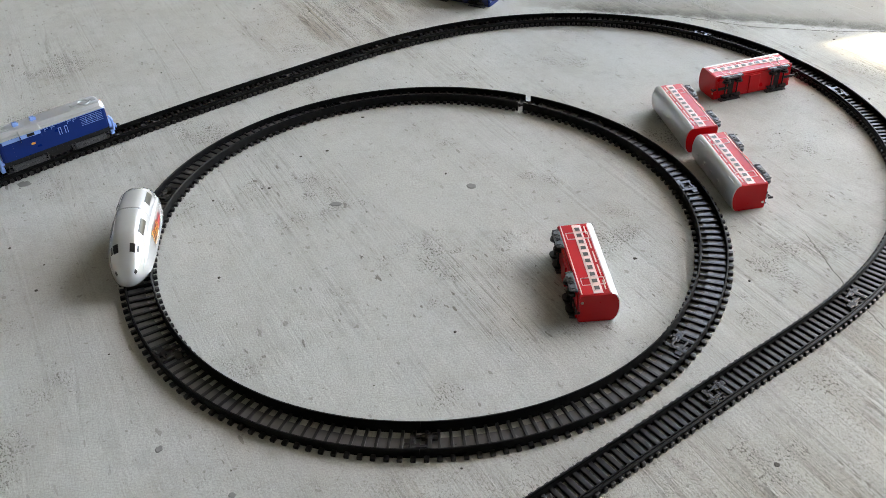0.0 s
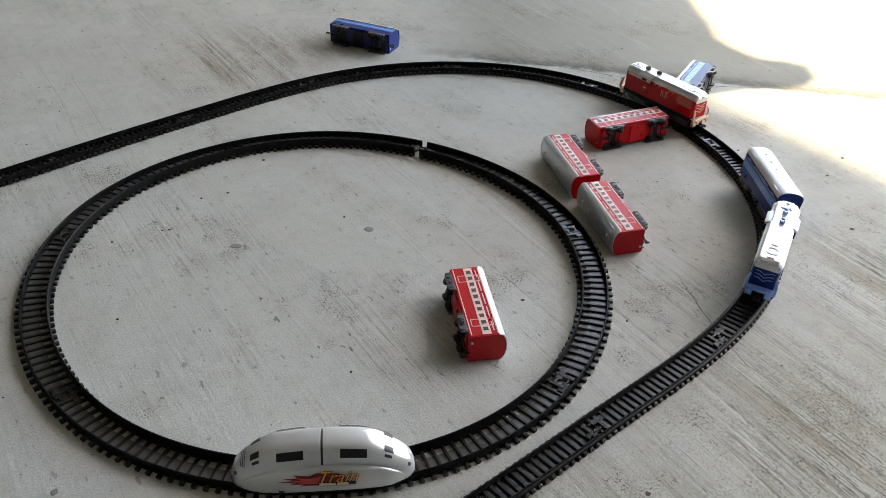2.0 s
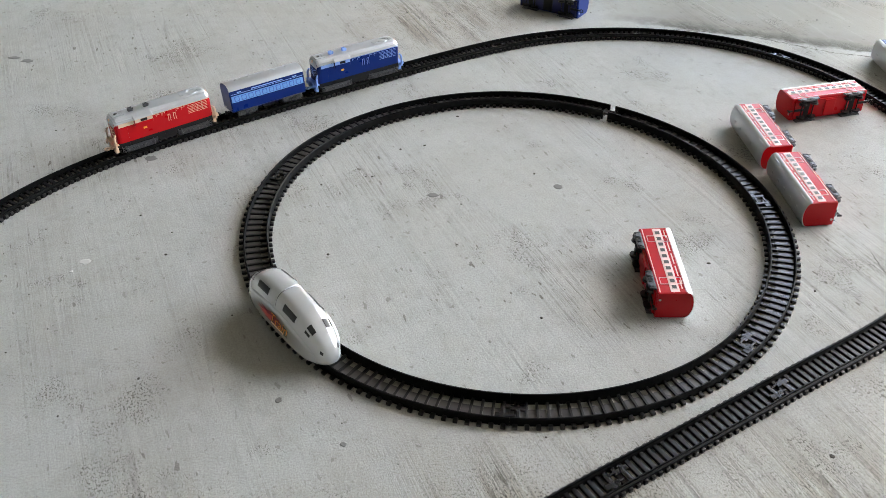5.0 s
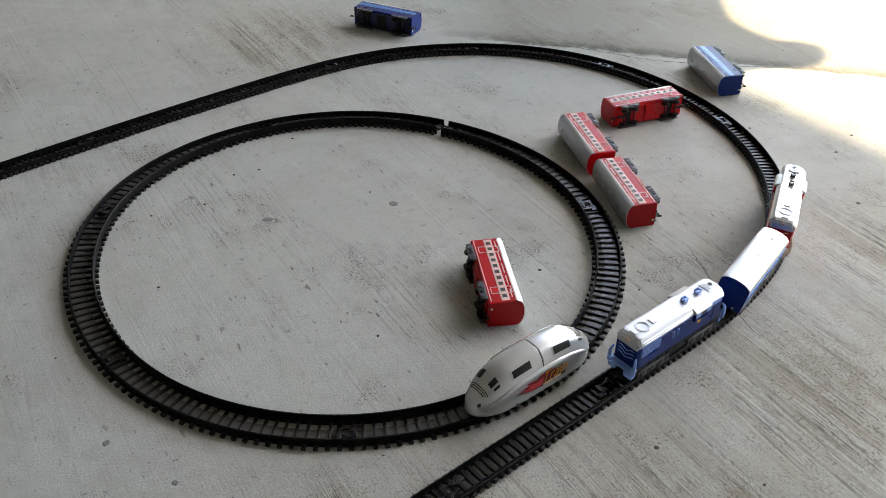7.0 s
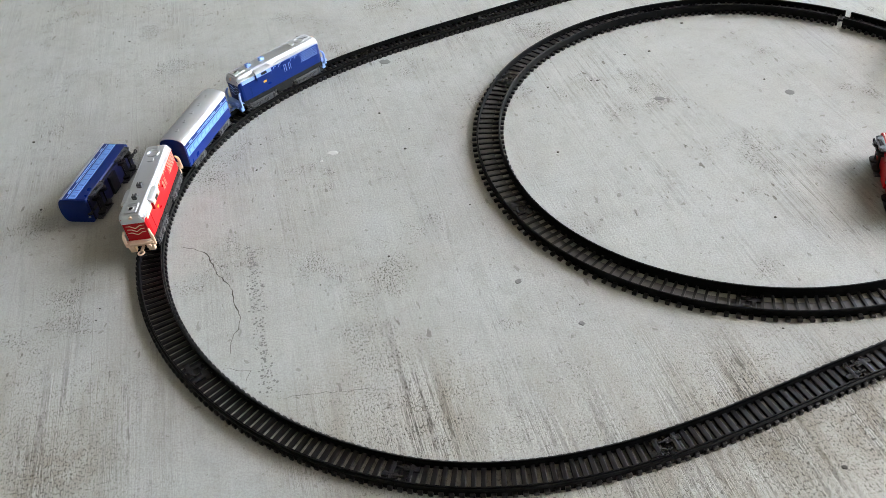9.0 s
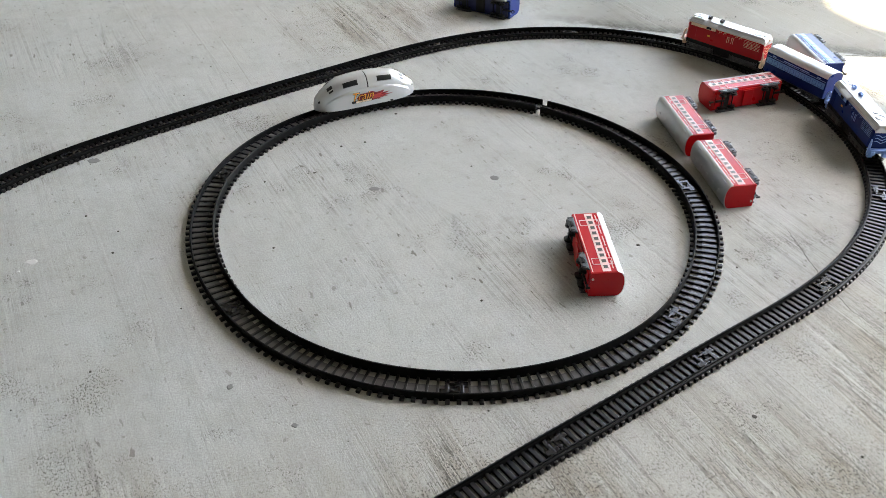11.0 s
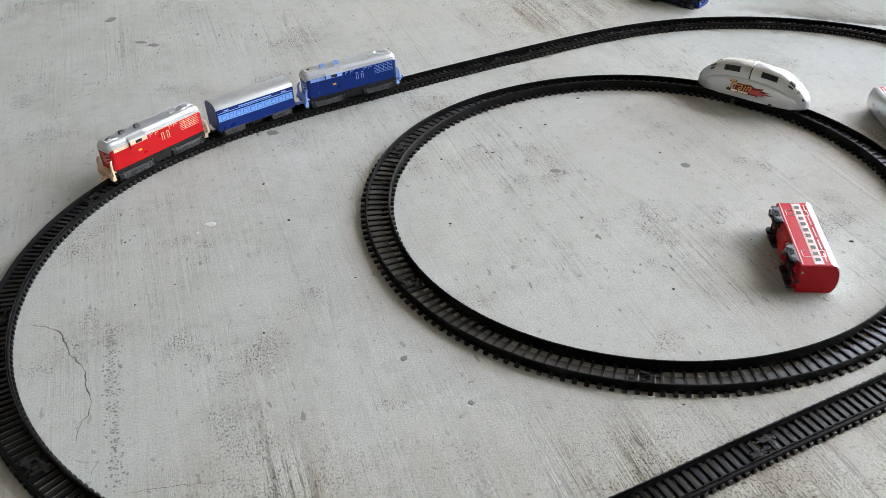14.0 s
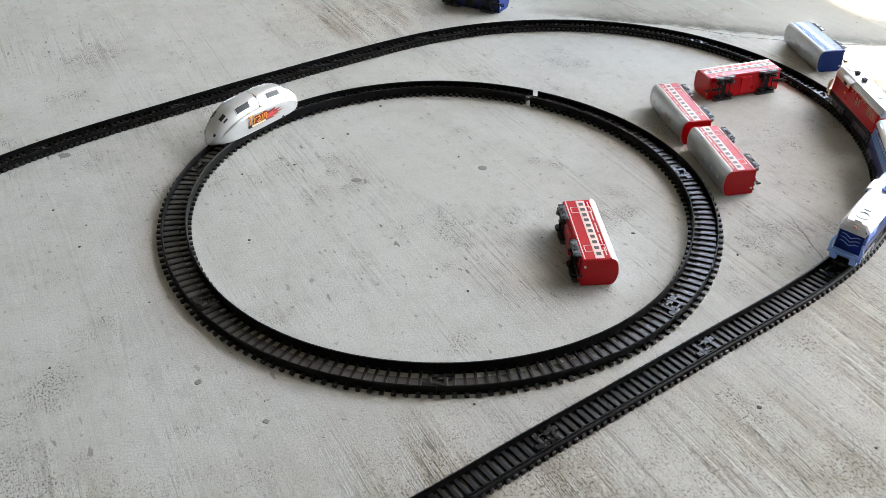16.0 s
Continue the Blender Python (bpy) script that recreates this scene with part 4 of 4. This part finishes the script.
for x, y, a, note in ((0.454, 0.102, 100.6, "red toy passenger car on its side, silver roof facing the track"),
                      (0.421, 0.258, 100.9, "red toy passenger car on its side, end to end with another"),
                      (0.533, 0.366, 18.3, "red toy passenger car on its side, red underside and wheels showing")):
    tagged(copy_thing(red_coach, lying(x, y, a)), note)

# ---- marks on the floor ----


def crack(points, width, rng):
    bm = bmesh.new()
    pts = []
    for (x0, y0), (x1, y1) in zip(points, points[1:]):
        n = max(2, int(math.hypot(x1 - x0, y1 - y0) / 0.006))
        pts += [(x0 + (x1 - x0) * k / n + rng.uniform(-0.0014, 0.0014), y0 + (y1 - y0) * k / n + rng.uniform(-0.0014, 0.0014)) for k in range(n)]
    pts.append(points[-1])
    rows = []
    for i, (x, y) in enumerate(pts):
        q, p = pts[min(i + 1, len(pts) - 1)], pts[max(i - 1, 0)]
        d = Vector((q[0] - p[0], q[1] - p[1])).normalized()
        w = width * rng.uniform(0.3, 1.0) * min(1, 0.3 + 4 * min(i, len(pts) - 1 - i) / len(pts))
        rows.append((bm.verts.new((x - d.y * w, y + d.x * w, 0.0003)), bm.verts.new((x + d.y * w, y - d.x * w, 0.0003))))
    for a, b in zip(rows, rows[1:]):
        bm.faces.new((a[0], a[1], b[1], b[0]))
    return structure("floor_crack", bm, M_DIRT, "thin jagged dark crack in the concrete", "crack")


rng = random.Random(4)
crack([(-0.738, -0.384), (-0.698, -0.390), (-0.662, -0.428), (-0.626, -0.455), (-0.612, -0.479), (-0.594, -0.499), (-0.588, -0.519), (-0.589, -0.536), (-0.579, -0.561)], 0.0010, rng)
crack([(-0.574, -0.584), (-0.544, -0.581), (-0.541, -0.600)], 0.0004, rng)
crack([(-0.496, -0.616), (-0.453, -0.600), (-0.399, -0.583), (-0.366, -0.576)], 0.0004, rng)
crack([(0.505, -0.02), (0.515, -0.09), (0.525, -0.15), (0.54, -0.21), (0.57, -0.26)], 0.0007, rng)
crack([(0.30, 0.72), (0.45, 0.70), (0.60, 0.63), (0.74, 0.60), (0.90, 0.585)], 0.0016, rng)


def blob(name, x, y, r, material, label, h=0.0006, stretch=1.0):
    bm = bmesh.new()
    n = 14
    rim = [bm.verts.new((x + r * rng.uniform(0.7, 1.15) * math.cos(2 * math.pi * k / n) * stretch, y + r * rng.uniform(0.7, 1.15) * math.sin(2 * math.pi * k / n), 0.0001)) for k in range(n)]
    mid = [bm.verts.new((x + (v.co.x - x) * 0.75, y + (v.co.y - y) * 0.75, h)) for v in rim]
    for k in range(n):
        bm.faces.new((rim[k], rim[(k + 1) % n], mid[(k + 1) % n], mid[k]))
    bm.faces.new(mid)
    return tagged(part(name, bm, material, None), label, "stain", kind="structure")


M_STAIN = plastic("grey_stain", (0.20, 0.20, 0.185), 0.8, 0.3)
blob("paint_drip", -0.602, -0.142, 0.0075, M_CHALK, "dried white paint drip on the concrete", stretch=1.2)
blob("paint_drip", -0.612, -0.165, 0.003, M_CHALK, "tiny dried white paint drip on the concrete")
blob("floor_stain", 0.067, 0.105, 0.008, M_STAIN, "dark grey chip in the concrete")
blob("floor_stain", -0.126, 0.066, 0.007, M_STAIN, "grey smudge on the concrete", stretch=1.3)
blob("floor_stain", -0.607, 0.138, 0.009, M_STAIN, "round dark spot beside the track", stretch=1.2)
blob("floor_stain", 0.813, 0.085, 0.0035, M_DIRT, "small dark dot on the concrete")
blob("floor_stain", 0.109, -0.593, 0.0032, M_DIRT, "small dark dot on the concrete")
blob("floor_stain", 0.365, -0.410, 0.0032, M_DIRT, "small dark dot on the concrete")
blob("floor_stain", -0.262, -0.380, 0.005, M_STAIN, "small grey dot on the concrete")
blob("floor_stain", -0.173, -0.440, 0.004, M_STAIN, "small grey dot on the concrete")
# a narrow scuffed strip: small grey flakes along one line
bm = bmesh.new()
for k in range(260):
    f = rng.random()
    x, y = -0.637 + 0.131 * f + rng.gauss(0, 0.0055), -0.372 - 0.242 * f + rng.gauss(0, 0.003)
    a, r = rng.uniform(0, 3.1), rng.uniform(0.0006, 0.0024)
    bm.faces.new([bm.verts.new((x + r * rng.uniform(0.5, 1.2) * math.cos(a + q), y + r * rng.uniform(0.5, 1.2) * math.sin(a + q), 0.0002)) for q in (0, 1.3, 2.5, 3.8, 5.1)])
tagged(part("scuffed_strip", bm, M_STAIN, None), "narrow grey scuffed strip on the concrete", "stain", kind="structure")
blob("floor_stain", -1.148, 0.606, 0.018, M_STAIN, "dark scuff on the concrete", stretch=0.6)
blob("floor_stain", -1.020, 0.492, 0.007, M_STAIN, "dark scuff on the concrete", stretch=1.8)
blob("floor_stain", -0.985, 0.480, 0.009, M_STAIN, "dark scuff on the concrete", stretch=1.6)
bm = bmesh.new()
for k in range(420):
    x, y, r = rng.uniform(-1.5, 1.3), rng.uniform(-1.0, 1.4), rng.choice((0.0008, 0.0011, 0.0014, 0.0022))
    bmesh.ops.create_icosphere(bm, subdivisions=1, radius=r, matrix=Matrix.LocRotScale((x, y, r * 0.2), None, (rng.uniform(0.7, 1.6), 1, 0.45)))
tagged(part("grit", bm, M_DIRT, None), "scattered dark specks of grit on the concrete", "grit", kind="stuff")

# ---- what moves ----
RAIL_Z = 0.0122
ENGINE_TURN = [(0, -174.4), (1, -312.4), (1.5, -381.8), (2, -447), (2.5, -514.2), (3, -582.9), (5.5, -924.5), (6, -993.9), (6.5, -1066.4), (7, -1133.3), (8, -1269.6),
               (12.3, -1863.2), (12.5, -1888.9), (13, -1958.8), (13.5, -2027.5), (14, -2098.6), (14.5, -2169.8), (15, -2235.9), (15.5, -2304.9), (16, -2375.3)]
BLUE_RUN = [(0, 0.099), (1, 1.065), (1.5, 1.560), (2, 2.041), (2.5, 2.518), (5.5, 5.321), (6, 5.818), (7, 6.777), (8.5, 8.195), (9, 8.653), (12.5, 12.026), (13, 12.500),
            (13.5, 12.963), (14, 13.425), (14.5, 13.910), (15, 14.396), (16, 15.36)]
COACH_LAG = [(0, 0.182), (1, 0.182), (1.5, 0.193), (2, 0.182), (5.3, 0.182), (6, 0.190), (7, 0.182), (8, 0.182), (8.5, 0.188), (9, 0.190), (9.5, 0.184), (12.5, 0.182), (13, 0.187), (13.5, 0.182), (16, 0.182)]
RED_LAG = [(0, 0.53), (1.5, 0.545), (2.0, 0.526), (2.5, 0.485), (3, 0.47), (4.5, 0.372), (6, 0.374), (7.5, 0.352), (8.5, 0.360), (10, 0.366), (12.5, 0.353), (13, 0.360), (16, 0.364)]
COACH_LEAN = [(0, 8), (5, 8), (6, 6), (6.8, 9), (7.5, 11), (8.1, 8), (8.5, 2), (9, 1), (10, 3), (11.5, 6), (12.2, 14), (12.5, 16), (12.8, 7), (13.0, 0), (13.5, 0), (15, 4), (16, 6)]


def between(rows, t):
    return float(np.interp(t, [r[0] for r in rows], [r[1] for r in rows]))


def on_rails(run, base=0.088, lean=3.0, free=None):
    """The pose of a vehicle whose middle is at s, its bogies on the track's line."""
    s = run * LOOP_LEN / 4.411
    a, b = LOOP.at(s + base / 2), LOOP.at(s - base / 2)
    p, d = (a + b) / 2, a - b
    out = LOOP.at(s + 0.10) - LOOP.at(s), LOOP.at(s) - LOOP.at(s - 0.10)
    turn = (math.atan2(out[1].y, out[1].x) - math.atan2(out[0].y, out[0].x) + math.pi) % (2 * math.pi) - math.pi
    bend = max(0.0, min(1.0, turn / 0.2))
    skew = 0.55 * max(0.0, lean - 3.0)          # a light car runs with its nose to the outside of a bend
    tilt = lean * bend if free is None else free
    return pose(p.x, p.y, RAIL_Z, 0, 0, math.degrees(math.atan2(d.y, d.x)) + skew * bend) @ pose(0, 0, 0, -tilt)


def motions():
    times = [k / 10 for k in range(161)]
    rows = []
    for t in times:
        a = between(ENGINE_TURN, t)
        h = radians(a)
        k = min(range(len(ROUND.x)), key=lambda i: abs((math.atan2(ROUND.y[i], ROUND.x[i]) - h + math.pi) % (2 * math.pi) - math.pi))
        p, q = ROUND.at(ROUND.s[k] + 0.034), ROUND.at(ROUND.s[k] - 0.034)
        mid, d = (p + q) / 2, p - q
        mid = Vector((math.cos(h), math.sin(h), 0)) * (mid.length + 0.0008)
        rows.append((t, pose(mid.x, mid.y, 0.0170, 0, 0, math.degrees(math.atan2(d.y, d.x)))))
    walk(white_engine, rows)
    walk(blue_loco, [(t, on_rails(between(BLUE_RUN, t), 0.096)) for t in times])
    walk(red_loco, [(t, on_rails(between(BLUE_RUN, t) - between(RED_LAG, t), 0.096)) for t in times])
    walk(blue_coach, [(t, on_rails(between(BLUE_RUN, t) - between(COACH_LAG, t), 0.086, 14.0, between(COACH_LEAN, t))) for t in times])
    rows = [(t, on_rails(between(BLUE_RUN, t) - between(COACH_LAG, t) - 0.163, 0.086, 9.0)) for t in times if t <= 1.6]
    rows += [(1.7, pose(0.535, 0.590, 0.024, 0, 0, -13) @ pose(0, 0, 0, -14)), (1.75, pose(0.575, 0.575, 0.028, 0, 0, 0) @ pose(0, 0, 0, -52))]
    for t, x, y, a in ((1.8, 0.622, 0.5425, 13), (1.9, 0.685, 0.544, 31), (2.0, 0.711, 0.549, 56), (2.1, 0.733, 0.600, 92), (2.2, 0.743, 0.578, 97), (2.3, 0.736, 0.555, 98.5),
                       (2.4, 0.728, 0.538, 98.8), (16, 0.728, 0.538, 98.8)):
        rows.append((t, lying(x, y, a)))
    walk(fallen, rows)


motions()
